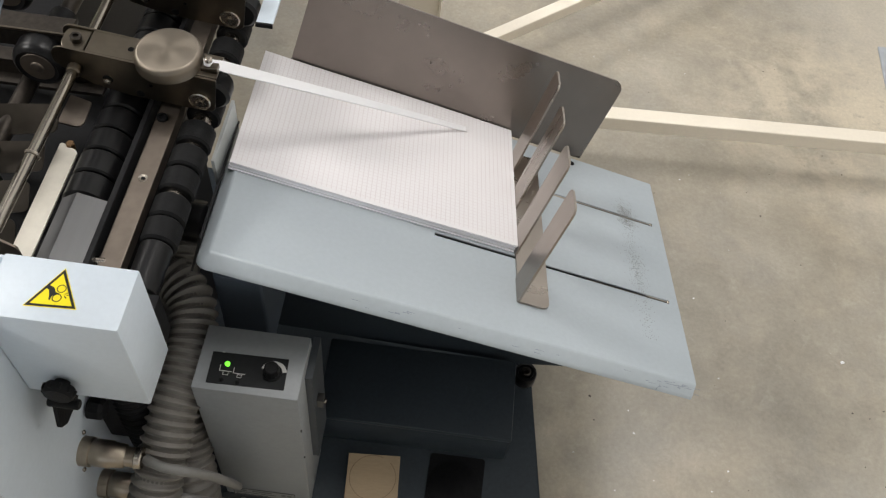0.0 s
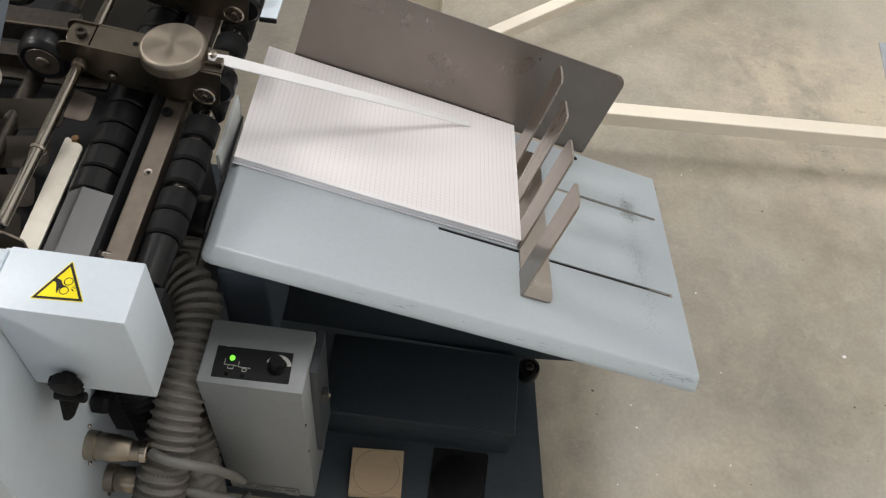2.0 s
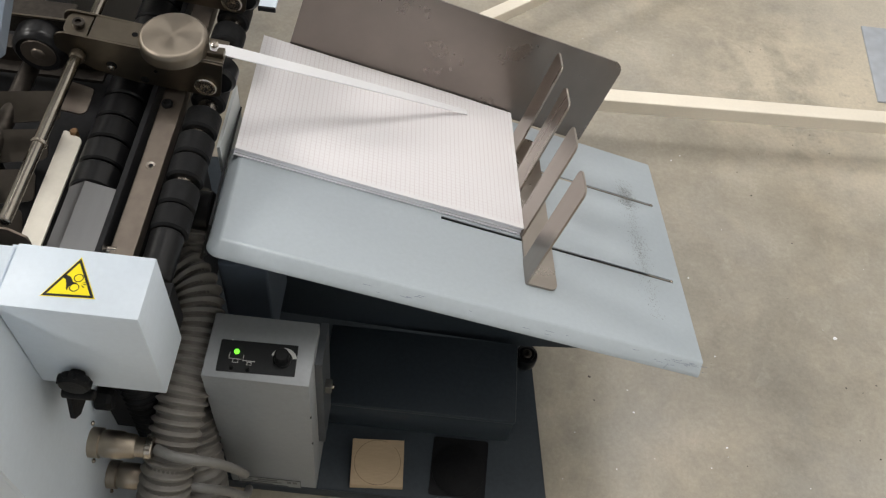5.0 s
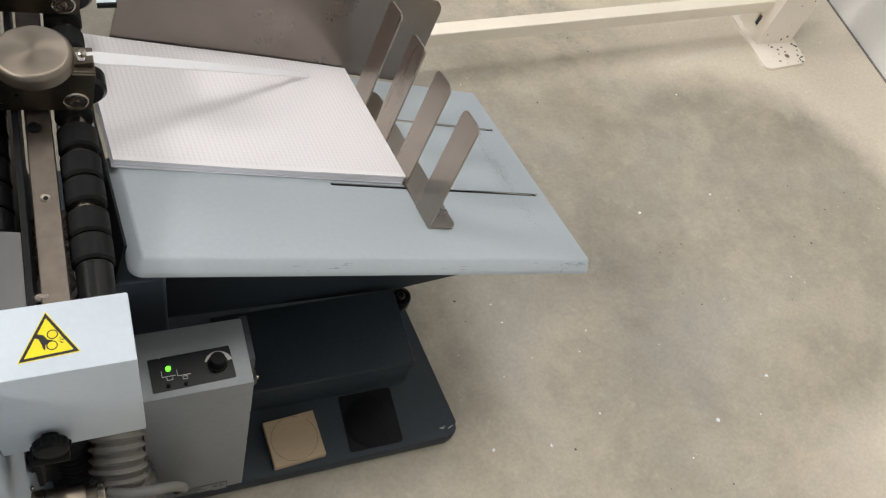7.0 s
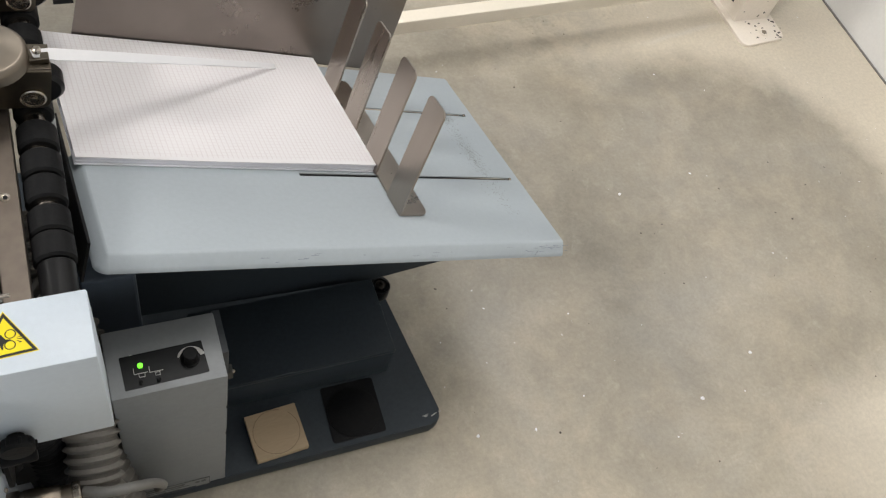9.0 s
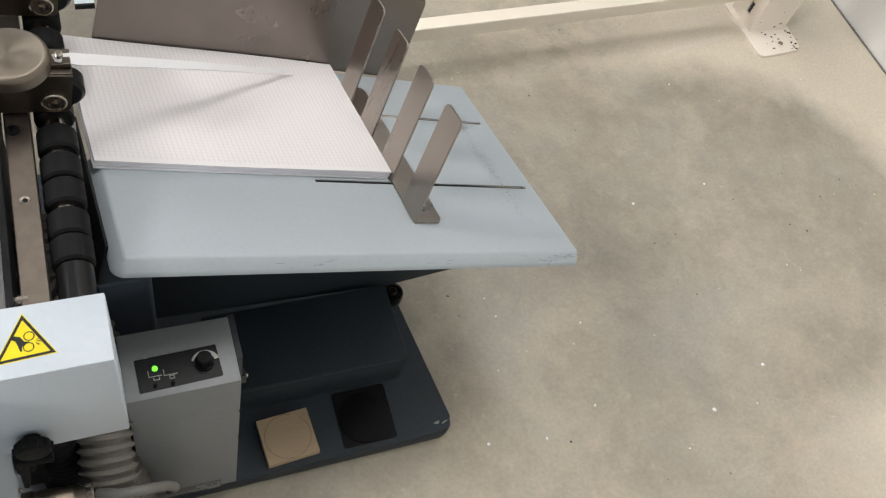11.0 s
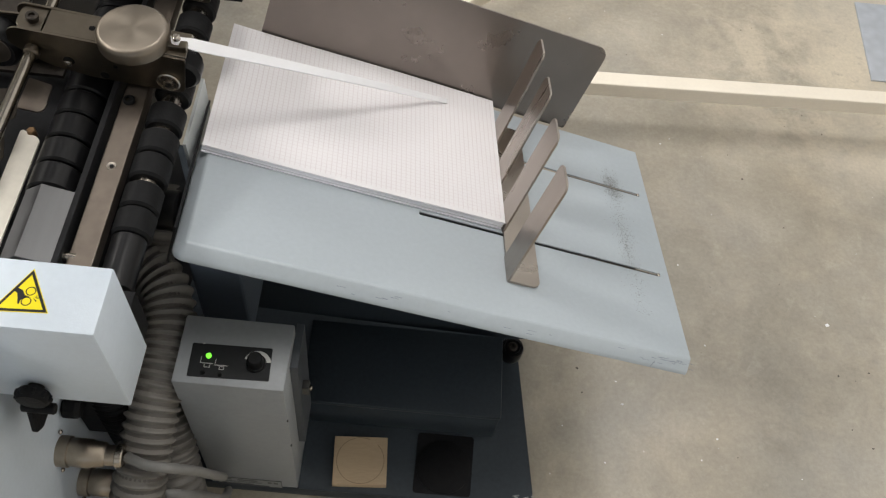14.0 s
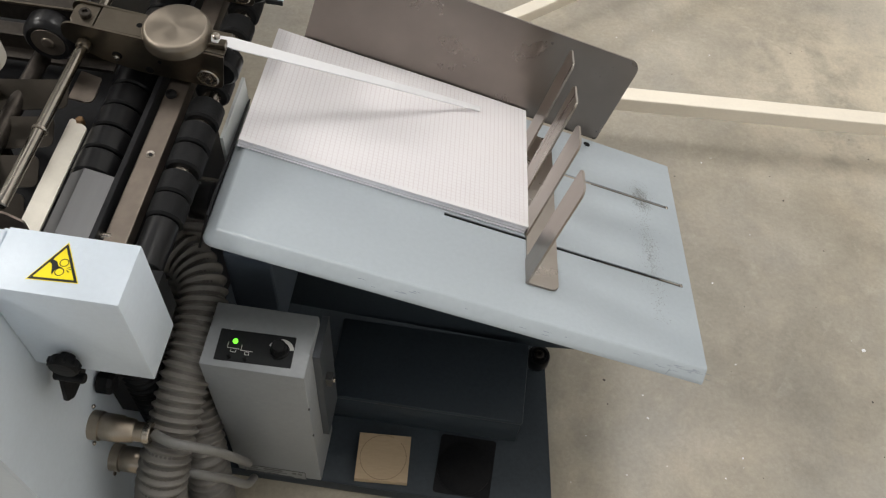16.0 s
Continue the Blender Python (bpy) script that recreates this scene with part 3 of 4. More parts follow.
part("back_flange", box(T_LEFT + 0.0064, T_RIGHT - 0.0032, T_FAR - 0.0025, T_FAR, -0.014, -0.0026), "table_paint", table)
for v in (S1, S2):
    # channel coloured near-black so that the slot above reads as deep shade
    part("slot_channel", box(-0.004, 0.2742, v - 0.006, v + 0.006, -0.020, -0.0125), "shade_black", table, "channel under a slot, near-black to give the slot's shade")
    part("slide_strip", box(0.172, 0.2698, v - 0.0015, v + 0.0004, -0.0026, -0.0008), "dark_steel", table)
    part("slide_pin", lathe([(0.0019, -0.0025), (0.0019, 0.0006), (0.001, 0.0012)], "z", (0.2682, v, 0), 14), "chrome", table, smooth=True)
specks = bmesh.new()
random.seed(21)
for k in range(1700):
    v = random.choice([random.uniform(0.112, 0.146), random.gauss(0.128, 0.012), random.gauss(0.040, 0.022), random.uniform(-0.06, 0.16)])
    u = random.gauss(0.2360 - 0.02 * (v - 0.05), 0.0056)
    r = random.uniform(0.00018, 0.00055)
    q = [(u + r * random.uniform(0.6, 1.6) * math.cos(a), v + r * random.uniform(0.6, 1.6) * math.sin(a), 0.00012) for a in (0.3, 1.9, 3.4, 5.0)]
    specks.faces.new([specks.verts.new(p) for p in q])
part("dirt_specks", specks, "speck_grey", table, "strip of dark rubbed-off specks")["kind"] = "stuff"
# black disc laid on the tabletop, painting the dark inside of a hole
part("hole_disc", lathe(rod_profile(0.0042, 0.0001, 0.0004, 0.0002), "z", (0.1705, 0.199, 0), 20), "black", table, "small black disc for the shade in a round hole")
part("end_plate", box(T_LEFT - 0.0026, T_LEFT - 0.0004, T_NEAR + 0.012, 0.085, -0.045, -0.0005), "black", table, "black end plate towards the rollers")
scr = bmesh.new()
random.seed(8)
for k in range(34):
    u = random.choice([random.gauss(-0.028, 0.012), random.gauss(0.262, 0.008), random.gauss(0.245, 0.012), random.uniform(-0.2, 0.27)])
    f = random.uniform(0.15, 0.95)
    v, h = T_NEAR - 0.0030 - 0.0066 * f, -0.0011 - 0.0081 * f
    w = random.uniform(0.001, 0.009)
    q = [(u, v, h), (u + w, v - 0.0001, h - 0.00012), (u + w, v - 0.00025, h - 0.0003), (u, v - 0.0003, h - 0.00036)]
    scr.faces.new([scr.verts.new(p) for p in q])
add_box(scr, 0.2405, 0.2408, T_NEAR - 0.0113, T_NEAR - 0.0111, -0.0128, -0.004)
part("scratches", scr, "scratch_grey", table, "dark scratches on the front edge")["kind"] = "stuff"
# ---- paper stack ----
stack = thing("paper_stack", "stack of folded white sheets printed with a fine grid", "paper", m=TM)
random.seed(3)
layers = 11
for k in range(layers):
    j = lambda s: random.uniform(-s, s)
    h0, h1 = 0.0008 * k + 0.0001, 0.0008 * k + 0.0008
    top = k == layers - 1
    bm = bmesh.new()
    nu, nv = 24, 8
    u0, u1, v0, v1 = -0.212 + j(0.0007), 0.0868 + j(0.0004), 0.0088 + j(0.0009), 0.211 + j(0.0005)
    if top:
        u0, u1, v0, v1 = -0.2125, 0.0874, 0.0082, 0.2116
    grid = {}
    for a in range(nu + 1):
        for b in range(nv + 1):
            u, v = u0 + (u1 - u0) * a / nu, v0 + (v1 - v0) * b / nv
            wave = 0.0006 * math.sin(u * 21 + v * 9) * (k / layers)
            for s, h in ((0, h0), (1, h1)):
                grid[a, b, s] = bm.verts.new((u, v, h + wave + 0.0012 * (k / layers) * (a / nu)))
    for a in range(nu):
        for b in range(nv):
            bm.faces.new((grid[a, b, 1], grid[a + 1, b, 1], grid[a + 1, b + 1, 1], grid[a, b + 1, 1]))
            bm.faces.new((grid[a, b + 1, 0], grid[a + 1, b + 1, 0], grid[a + 1, b, 0], grid[a, b, 0]))
    for a in range(nu):
        bm.faces.new((grid[a, 0, 0], grid[a + 1, 0, 0], grid[a + 1, 0, 1], grid[a, 0, 1]))
        bm.faces.new((grid[a + 1, nv, 0], grid[a, nv, 0], grid[a, nv, 1], grid[a + 1, nv, 1]))
    for b in range(nv):
        bm.faces.new((grid[0, b + 1, 0], grid[0, b, 0], grid[0, b, 1], grid[0, b + 1, 1]))
        bm.faces.new((grid[nu, b, 0], grid[nu, b + 1, 0], grid[nu, b + 1, 1], grid[nu, b, 1]))
    part("sheet", bm, "paper_grid" if top else "paper_edge", stack, "top sheet printed with a grid" if top else "", smooth=False)

# ---- side guide and stops ----
guide = thing("side_guide", "upright brushed stainless steel side guide along the table", "guide plate", m=TM)
part("plate", slab(rounded([(-0.183, 0.0005), (0.183, 0.0005), (0.1835, 0.116), (-0.183, 0.116)], [0.001, 0.002, 0.013, 0.013]), 0, 0.002, 0.0004,
                   m=Matrix.Translation((0, 0.2155, 0)) @ STAND_Y), "steel", guide)
part("foot", box(-0.12, 0.12, 0.216, 0.228, 0.0005, 0.0022), "steel", guide)

stop = thing("paper_stop", "stainless steel paper stop with four upright fingers", "paper stop", m=TM)
part("base_bar", slab(rounded([(0.0885, -0.062), (0.122, -0.062), (0.122, 0.178), (0.0885, 0.178)], [0.001, 0.008, 0.008, 0.001]), 0.0005, 0.003, 0.0004), "stop_steel", stop)
for k in range(4):
    v0 = -0.062 + 0.0665 * k
    out = rounded([(v0, 0.0006), (v0 + 0.034, 0.0006), (v0 + 0.034, 0.128), (v0, 0.128)], [0.001, 0.001, 0.006, 0.006])
    part("finger", slab(out, 0.0876, 0.0898, 0.0004, m=STAND_X), "stop_steel", stop)

# ---- base plate, motor cover and loose things on it ----
machine = thing("folding_machine", "light grey painted folding machine on a dark navy base plate", "machine")
part("base_plate", slab(rounded([(-0.62, -0.174), (0.1765, -0.1725), (0.150, 0.06), (0.135, 0.32), (-0.62, 0.32)], [0.002, 0.016, 0.01, 0.014, 0.002]), 0.0, 0.024, 0.005), "navy_paint", machine,
     "dark navy base plate with a scuffed rounded corner", smooth=True)
scuff = bmesh.new()
random.seed(2)
for k in range(9):
    x, y = random.gauss(0.158, 0.006), -0.1605 - random.uniform(-0.0015, 0.002)
    scuff.faces.new([scuff.verts.new((x + dx, y + dy, 0.02425)) for dx, dy in ((0, 0), (0.004, 0.0008), (0.0045, 0.0016), (0.0005, 0.0012))])
part("scuff", scuff, "panel_line", machine, "pale scuff on the base corner")
part("support_panel", slab([(-0.20, 0.089), (0.135, 0.068), (0.2455, 0.085), (0.2455, 0.262), (-0.20, 0.395)], -0.034, -0.030, m=STAND_Y), "navy_paint", machine, "dark navy support panel under the table")
part("side_box", box(-0.2215, -0.1700, -0.049, 0.028, 0.17, 0.316, bevel=0.003), "slate_paint", machine, "dark box under the table")
cover = thing("motor_cover", "dark navy painted box cover on the base plate", "cover")
part("housing", box(-0.115, 0.1235, -0.087, 0.019, 0.0243, 0.080, bevel=0.002), "navy_paint", cover, smooth=True)
part("lid", box(-0.1155, 0.1245, -0.088, 0.020, 0.0803, 0.0895, bevel=0.0025), "navy_paint", cover, "folded dark navy lid", smooth=True)
part("side_cap", box(0.1237, 0.1255, -0.080, -0.06, 0.03, 0.06, bevel=0.0006), "black", cover)
FR = (0.1405, 0.0215, 0)
roller = thing("foot_roller", "round black rubber foot roller beside the motor cover", "roller")
part("wheel", lathe([(0.0110, 0.040), (0.0140, 0.042), (0.0150, 0.045), (0.0150, 0.060), (0.0140, 0.063), (0.0105, 0.0635), (0.0095, 0.0610)], "z", FR), "rubber", roller, smooth=True)
part("hub", lathe([(0.0062, 0.0600), (0.0062, 0.0645), (0.0050, 0.0655), (0.0026, 0.0655), (0.0022, 0.0630)], "z", FR, 24), "dark_steel", roller, "dull steel hub", smooth=True)
part("stem", lathe(rod_profile(0.0055, 0.0243, 0.0405), "z", FR, 16), "dark_steel", roller, smooth=True)

block = thing("wood_block", "square plywood block with a pencilled circle on the base plate", "wood block", m=pose(-0.0378, -0.1358, 0.0243, 0, 0, 3.5))
part("board", box(-0.0322, 0.0322, -0.0297, 0.0297, 0, 0.0105, bevel=0.0006), "ply", block)
ring = bmesh.new()
for k in range(48):
    a0, a1 = 2 * math.pi * k / 48, 2 * math.pi * (k + 1) / 48
    if 5 < k < 9:
        continue
    q = [((r) * math.cos(a), (r) * math.sin(a), 0.0107) for r, a in ((0.0282, a0), (0.0288, a0), (0.0288, a1), (0.0282, a1))]
    ring.faces.new([ring.verts.new(p) for p in q])
part("pencil_circle", ring, "pencil", block, "thin pencilled circle")

pad = thing("round_recess_cap", "round matt black cap set in a square on the base plate", "cap")
part("cap", lathe([(0.033, 0.0241), (0.0335, 0.0246), (0.0335, 0.0262), (0.032, 0.0272)], "z", (0.0635, -0.1315, 0)), "rubber_matt", pad, smooth=True)
part("square", slab(rounded([(0.028, -0.166), (0.098, -0.166), (0.1, -0.09), (0.03, -0.09)], 0.004), 0.0236, 0.0249), "black", pad)

# ---- control box ----
BX0, BX1, BY0, BY1, BZ0, BZ1 = -0.2105, -0.108, -0.1725, -0.1035, 0.008, 0.3135
ctrl = thing("control_box", "tall grey painted control box with dial and lit green lamp", "control box")
part("housing", box(BX0, BX1, BY0, BY1, BZ0, BZ1, bevel=0.0016), "grey_paint", ctrl, smooth=True)
panel = part("panel", slab(rounded([(-0.1975, -0.166), (-0.123, -0.164), (-0.1245, -0.131), (-0.1985, -0.1325)], 0.001), BZ1 - 0.0002, BZ1 + 0.0008), "panel_black", ctrl, "black operating panel")
part("lamp", lathe([(0.0025, BZ1 + 0.0008), (0.0025, BZ1 + 0.0022), (0.0019, BZ1 + 0.0034), (0.0008, BZ1 + 0.0038)], "z", (-0.1815, -0.1445, 0), 20), "green_lamp", panel, "lit green lamp", smooth=True)
dial = [(0.0090, 0.0008), (0.0090, 0.003), (0.0078, 0.0034), (0.0070, 0.0125), (0.0060, 0.0135)]
part("dial", lathe([(r, BZ1 + h) for r, h in dial], "z", (-0.1375, -0.1478, 0), 13), "rubber_matt", panel, "black faceted rotary dial")
arc = bmesh.new()
for k in range(14):
    a0, a1 = radians(10 + 150 * k / 14), radians(10 + 150 * (k + 1) / 14)
    w = lambda a: 0.0118 + 0.0022 * (1 - (a - radians(10)) / radians(150))
    q = [(-0.1375 + r * math.cos(a), -0.1478 + r * math.sin(a), BZ1 + 0.0011) for r, a in ((0.0098, a0), (w(a0), a0), (w(a1), a1), (0.0098, a1))]
    arc.faces.new([arc.verts.new(p) for p in q])
part("scale_arc", arc, "panel_line", panel, "white tapering scale arc")
marks = bmesh.new()
for x0, x1, y0, y1 in ((-0.188, -0.1875, -0.152, -0.1455), (-0.188, -0.176, -0.1522, -0.1516), (-0.184, -0.1785, -0.1560, -0.1555), (-0.184, -0.1835, -0.156, -0.153),
                       (-0.179, -0.1785, -0.156, -0.153), (-0.1745, -0.174, -0.153, -0.147), (-0.1745, -0.1625, -0.1532, -0.1526), (-0.170, -0.1655, -0.1572, -0.1567),
                       (-0.170, -0.1695, -0.1572, -0.154), (-0.166, -0.1655, -0.1572, -0.154), (-0.170, -0.1655, -0.1543, -0.1538), (-0.189, -0.187, -0.1326, -0.1318)):
    add_box(marks, x0, x1, y0, y1, BZ1 + 0.0008, BZ1 + 0.0011)
part("symbols", marks, "panel_line", panel, "thin white outline symbols")
for x, y in ((-0.1835, -0.1615), (-0.168, -0.1622)):
    part("switch", lathe([(0.0019, BZ1 + 0.0008), (0.0017, BZ1 + 0.004), (0.001, BZ1 + 0.0046)], "z", (x, y, 0), 14), "rubber_matt", panel, smooth=True)
part("name_plate", box(-0.2005, -0.127, BY0 - 0.0006, BY0 + 0.0002, 0.0205, 0.0435), "label_grey", ctrl, "thin name plate with small print")
bars = bmesh.new()
for x0, x1, z0, z1 in ((-0.198, -0.185, 0.037, 0.040), (-0.178, -0.155, 0.036, 0.040), (-0.198, -0.150, 0.031, 0.0325), (-0.198, -0.160, 0.0255, 0.027), (-0.143, -0.138, 0.033, 0.038), (-0.136, -0.131, 0.033, 0.038)):
    add_box(bars, x0, x1, BY0 - 0.0009, BY0 - 0.0005, z0, z1)
plate_rim = bmesh.new()
for x0, x1, z0, z1 in ((-0.2012, -0.1263, 0.0432, 0.0440), (-0.2012, -0.1263, 0.0200, 0.0208), (-0.2012, -0.2004, 0.0208, 0.0432), (-0.1271, -0.1263, 0.0208, 0.0432)):
    add_box(plate_rim, x0, x1, BY0 - 0.0008, BY0 - 0.0002, z0, z1)
part("plate_rim", plate_rim, "print_dark", ctrl, "dark rim of the name plate")
part("print_bars", bars, "print_dark", ctrl, "illegible dark print")
part("mounting_plate", box(-0.1078, -0.1005, -0.142, -0.095, 0.10, 0.300), "dark_grey", ctrl, "dark mounting plate behind the box")
part("latch", box(-0.1004, -0.0935, -0.1335, -0.1235, 0.2165, 0.2320, bevel=0.0006), "mid_steel", ctrl, "small steel latch plate")
part("latch_screw", lathe(rod_profile(0.0028, -0.0935, -0.0910, 0.0006), "x", (0, -0.1285, 0.2240), 12), "chrome", ctrl, smooth=True)
part("side_screw", lathe(rod_profile(0.0026, -0.1078, -0.1045, 0.0006), "x", (0, -0.1285, 0.1170), 12), "chrome", ctrl, smooth=True)
for y, z in ((-0.160, 0.240), (-0.160, 0.170)):
    part("edge_chip", box(BX1 - 0.0012, BX1 + 0.0002, BY0 - 0.0002, BY0 + 0.0012, z - 0.002, z + 0.002), "black", ctrl, "dark chip on the housing edge")

# ---- folding machine body ----
WX = -0.3070
part("side_panel", slab([(-0.318, 0.0), (-0.15, 0.0), (-0.15, 0.30), (-0.188, 0.42), (-0.188, 0.536), (-0.266, 0.536), (-0.318, 0.528)], WX - 0.004, WX, m=STAND_X), "light_paint", machine,
     "light grey side panel")
part("end_cover", box(-0.60, WX - 0.004, -0.317, -0.27, 0.0, 0.531, bevel=0.003), "light_paint", machine)
part("top_cover", box(-0.60, WX - 0.0005, -0.2685, -0.19, 0.46, 0.5385, bevel=0.002), "light_paint", machine, "flat light grey top cover")
part("inner_frame", box(-1.1, -0.290, -0.14, 0.155, 0.024, 0.415), "black", machine, "dark interior frame")
part("far_frame", box(-1.1, -0.43, 0.156, 0.9, 0.024, 0.415), "black", machine)
# dark near frame, its hidden top raised to keep light off the hose
part("near_shade_frame", box(-0.60, -0.286, -0.186, -0.160, 0.20, 0.487), "black", machine)
part("inner_plate", box(-0.2445, -0.2430, -0.105, 0.13, 0.405, 0.452), "pale_grey", machine, "pale inner guide plate")
part("coupling", lathe([(0.015, -0.238), (0.0185, -0.2365), (0.0185, -0.2345), (0.0172, -0.2340), (0.0185, -0.2335), (0.0190, -0.2300), (0.0190, -0.2170), (0.017, -0.2150)], "x", (0, -0.046, 0.402), 36), "rubber",
     machine, "round black coupling beside the table", smooth=True)
part("bearing_plate", box(-0.286, -0.2095, -0.186, -0.172, 0.425, 0.478), "black", machine)

# ---- roller guard ----
GX0, GX1, GY0, GY1, GZ0, GZ1 = -0.3062, -0.2077, -0.2395, -0.188, 0.419, 0.5395
guard = thing("roller_guard", "light grey painted sheet metal guard box with a yellow warning sticker", "guard")
part("shell", box(GX0, GX1, GY0, GY1, GZ0, GZ1, bevel=0.0015), "light_paint", guard, smooth=True)
SZ = GZ1 + 0.0002


def tri(bm, pts, inset, z):
    c = sum((Vector(p) for p in pts), Vector((0, 0))) / 3
    q = [c + (Vector(p) - c) * inset for p in pts]
    bm.faces.new([bm.verts.new((p[0], p[1], z)) for p in q])
    return bm


TRI = [(-0.2780, -0.2290), (-0.2405, -0.2270), (-0.2592, -0.1945)]
sticker = part("warning_sticker", tri(bmesh.new(), TRI, 1.0, SZ), "yellow", guard, "yellow triangular hand crush warning sticker")
border = bmesh.new()
c3 = sum((Vector(p) for p in TRI), Vector((0, 0))) / 3
for a, b in ((0, 1), (1, 2), (2, 0)):
    pa, pb = Vector(TRI[a]) - c3, Vector(TRI[b]) - c3
    q = [c3 + pa * 0.95, c3 + pb * 0.95, c3 + pb * 0.78, c3 + pa * 0.78]
    border.faces.new([border.verts.new((p[0], p[1], SZ + 0.0001)) for p in q])
part("border", border, "sign_black", sticker)
sym = bmesh.new()
for cx, cy in ((-0.2562, -0.2118), (-0.2570, -0.2196)):
    for k in range(24):
        a0, a1 = 2 * math.pi * k / 24, 2 * math.pi * (k + 1) / 24
        q = [(cx + r * math.cos(a), cy + r * math.sin(a), SZ + 0.0001) for r, a in ((0.0027, a0), (0.0034, a0), (0.0034, a1), (0.0027, a1))]
        sym.faces.new([sym.verts.new(p) for p in q])
for pts in ([(-0.2672, -0.2125), (-0.2655, -0.2100), (-0.2615, -0.2115), (-0.2592, -0.2152), (-0.2560, -0.2158), (-0.2592, -0.2172), (-0.2608, -0.2190), (-0.2612, -0.2225), (-0.2622, -0.2215), (-0.2632, -0.2175), (-0.2645, -0.2140)],
            [(-0.2530, -0.2155), (-0.2498, -0.2140), (-0.2503, -0.2149)], [(-0.2530, -0.2160), (-0.2490, -0.2162), (-0.2500, -0.2170)],
            [(-0.2533, -0.2166), (-0.2500, -0.2188), (-0.2512, -0.2192)]):
    sym.faces.new([sym.verts.new((x, y, SZ + 0.0001)) for x, y in pts])
part("pictogram", sym, "sign_black", sticker)

# ---- knobs, plugs and hoses at the side panel ----
turn = thing("wing_knob", "black ribbed plastic wing knob on the front of the guard", "knob", m=pose(-0.2722, GY0, 0.4430, 90, 0, 0) @ Matrix.Diagonal((0.9, 0.9, 0.9, 1)))
part("hub", lathe([(0.0065, 0.0), (0.0065, 0.004), (0.0125, 0.005), (0.0136, 0.007), (0.0136, 0.0125), (0.0118, 0.0150), (0.004, 0.0156)], "z", (0, 0, 0), 40), "rubber_matt", turn, smooth=True)
for k in range(10):
    a = 2 * math.pi * k / 10
    part("rib", lathe(rod_profile(0.0018, 0.0068, 0.0128, 0.0008), "z", (0.0134 * math.cos(a), 0.0134 * math.sin(a), 0), 8), "rubber_matt", turn, smooth=True)
turn2 = part("axle", lathe(rod_profile(0.0045, -0.2875, -0.262), "x", (0, -0.2475, 0.420), 14), "rubber_matt", None, smooth=True)
blade = part("wing", slab(rounded([(-0.243, 0.422), (-0.229, 0.420), (-0.2185, 0.374), (-0.247, 0.3755), (-0.2555, 0.385)], 0.003), -0.2875, -0.2840, 0.0008, m=STAND_X), "rubber_matt", None)
bpy.context.view_layer.update()
for ob in (turn2, blade):
    ob.parent = turn
    ob.matrix_parent_inverse = turn.matrix_world.inverted()
nut = thing("cap_nut", "black plastic cap nut below the guard", "nut")
part("cap", lathe([(0.010, 0.0), (0.0115, 0.002), (0.0115, 0.012), (0.009, 0.016)], "x", (-0.305, -0.196, 0.290), 8), "rubber_matt", nut)


def plug(y, z, tag):
    p = thing("cable_plug", tag, "plug", "plugs on the side panel")
    prof = [(0.0165, 0), (0.0165, 0.010), (0.0145, 0.011), (0.0145, 0.013), (0.0152, 0.014), (0.0152, 0.030), (0.0140, 0.032), (0.0130, 0.043), (0.0110, 0.045), (0.0110, 0.054)]
    part("shell", lathe([(r * 0.88, h * 0.95) for r, h in prof], "x", (WX, y, z), 28), "plug_metal", p, smooth=True)
    part("clamp", lathe(rod_profile(0.0108, 0.0513, 0.0585), "x", (WX, y, z), 20), "chrome", p, "cable clamp ring", smooth=True)
    for dy, dz in ((0.012, 0.017), (-0.012, -0.017)):
        part("screw", lathe(rod_profile(0.0024, 0.0, 0.003), "x", (WX, y + dy, z + dz), 12), "chrome", p, smooth=True)
    return p


plug(-0.229, 0.262, "bright metal cable plug with clamp ring")
plug(-0.231, 0.180, "second metal cable plug under the first")
for dz in (0, -0.082):
    lead = thing("cable", "grey rubber cable leaving a plug", "cable")
    part("lead", tube([(-0.246, -0.229, 0.262 + dz), (-0.228, -0.236, 0.266 + dz), (-0.208, -0.236, 0.262 + dz), (-0.190, -0.228, 0.235 + dz), (-0.180, -0.215, 0.185 + dz), (-0.184, -0.19, 0.10 + dz * 0.6)], 0.0048, 14), "cable", lead, smooth=True)
hose = thing("corrugated_hose", "ribbed grey suction hose running under the rollers", "hose")
HOSE = [(-0.330, -0.034, 0.296), (-0.300, -0.037, 0.300), (-0.274, -0.045, 0.301), (-0.252, -0.058, 0.299), (-0.237, -0.078, 0.295), (-0.230, -0.108, 0.287),
        (-0.230, -0.142, 0.277), (-0.233, -0.172, 0.266), (-0.236, -0.205, 0.247), (-0.240, -0.240, 0.222), (-0.244, -0.266, 0.186), (-0.247, -0.276, 0.130), (-0.248, -0.278, 0.020)]
part("hose_wall", tube(HOSE, 0.0222, 32), "hose_dark", hose, smooth=True)
part("rib_winding", tube(HOSE, 0.0258, 32, (0.0098, 0.0040)), "hose", hose, "paler raised ribs", smooth=True)
part("cuff", lathe(rod_profile(0.028, 0.0, 0.03, 0.002), "z", (-0.248, -0.278, 0), 24), "rubber_matt", hose, smooth=True)
hose2 = thing("corrugated_hose", "darker ribbed grey hose lying behind the other one", "hose")
HOSE_2 = [(-0.27, 0.03, 0.33), (-0.255, -0.1, 0.25), (-0.235, -0.17, 0.18), (-0.222, -0.21, 0.13), (-0.220, -0.235, 0.02)]
part("hose_wall", tube(HOSE_2, 0.0212, 28), "hose_dark", hose2, smooth=True)
part("rib_winding", tube(HOSE_2, 0.0255, 28, (0.0098, 0.0040)), "hose", hose2, "paler raised ribs", smooth=True)
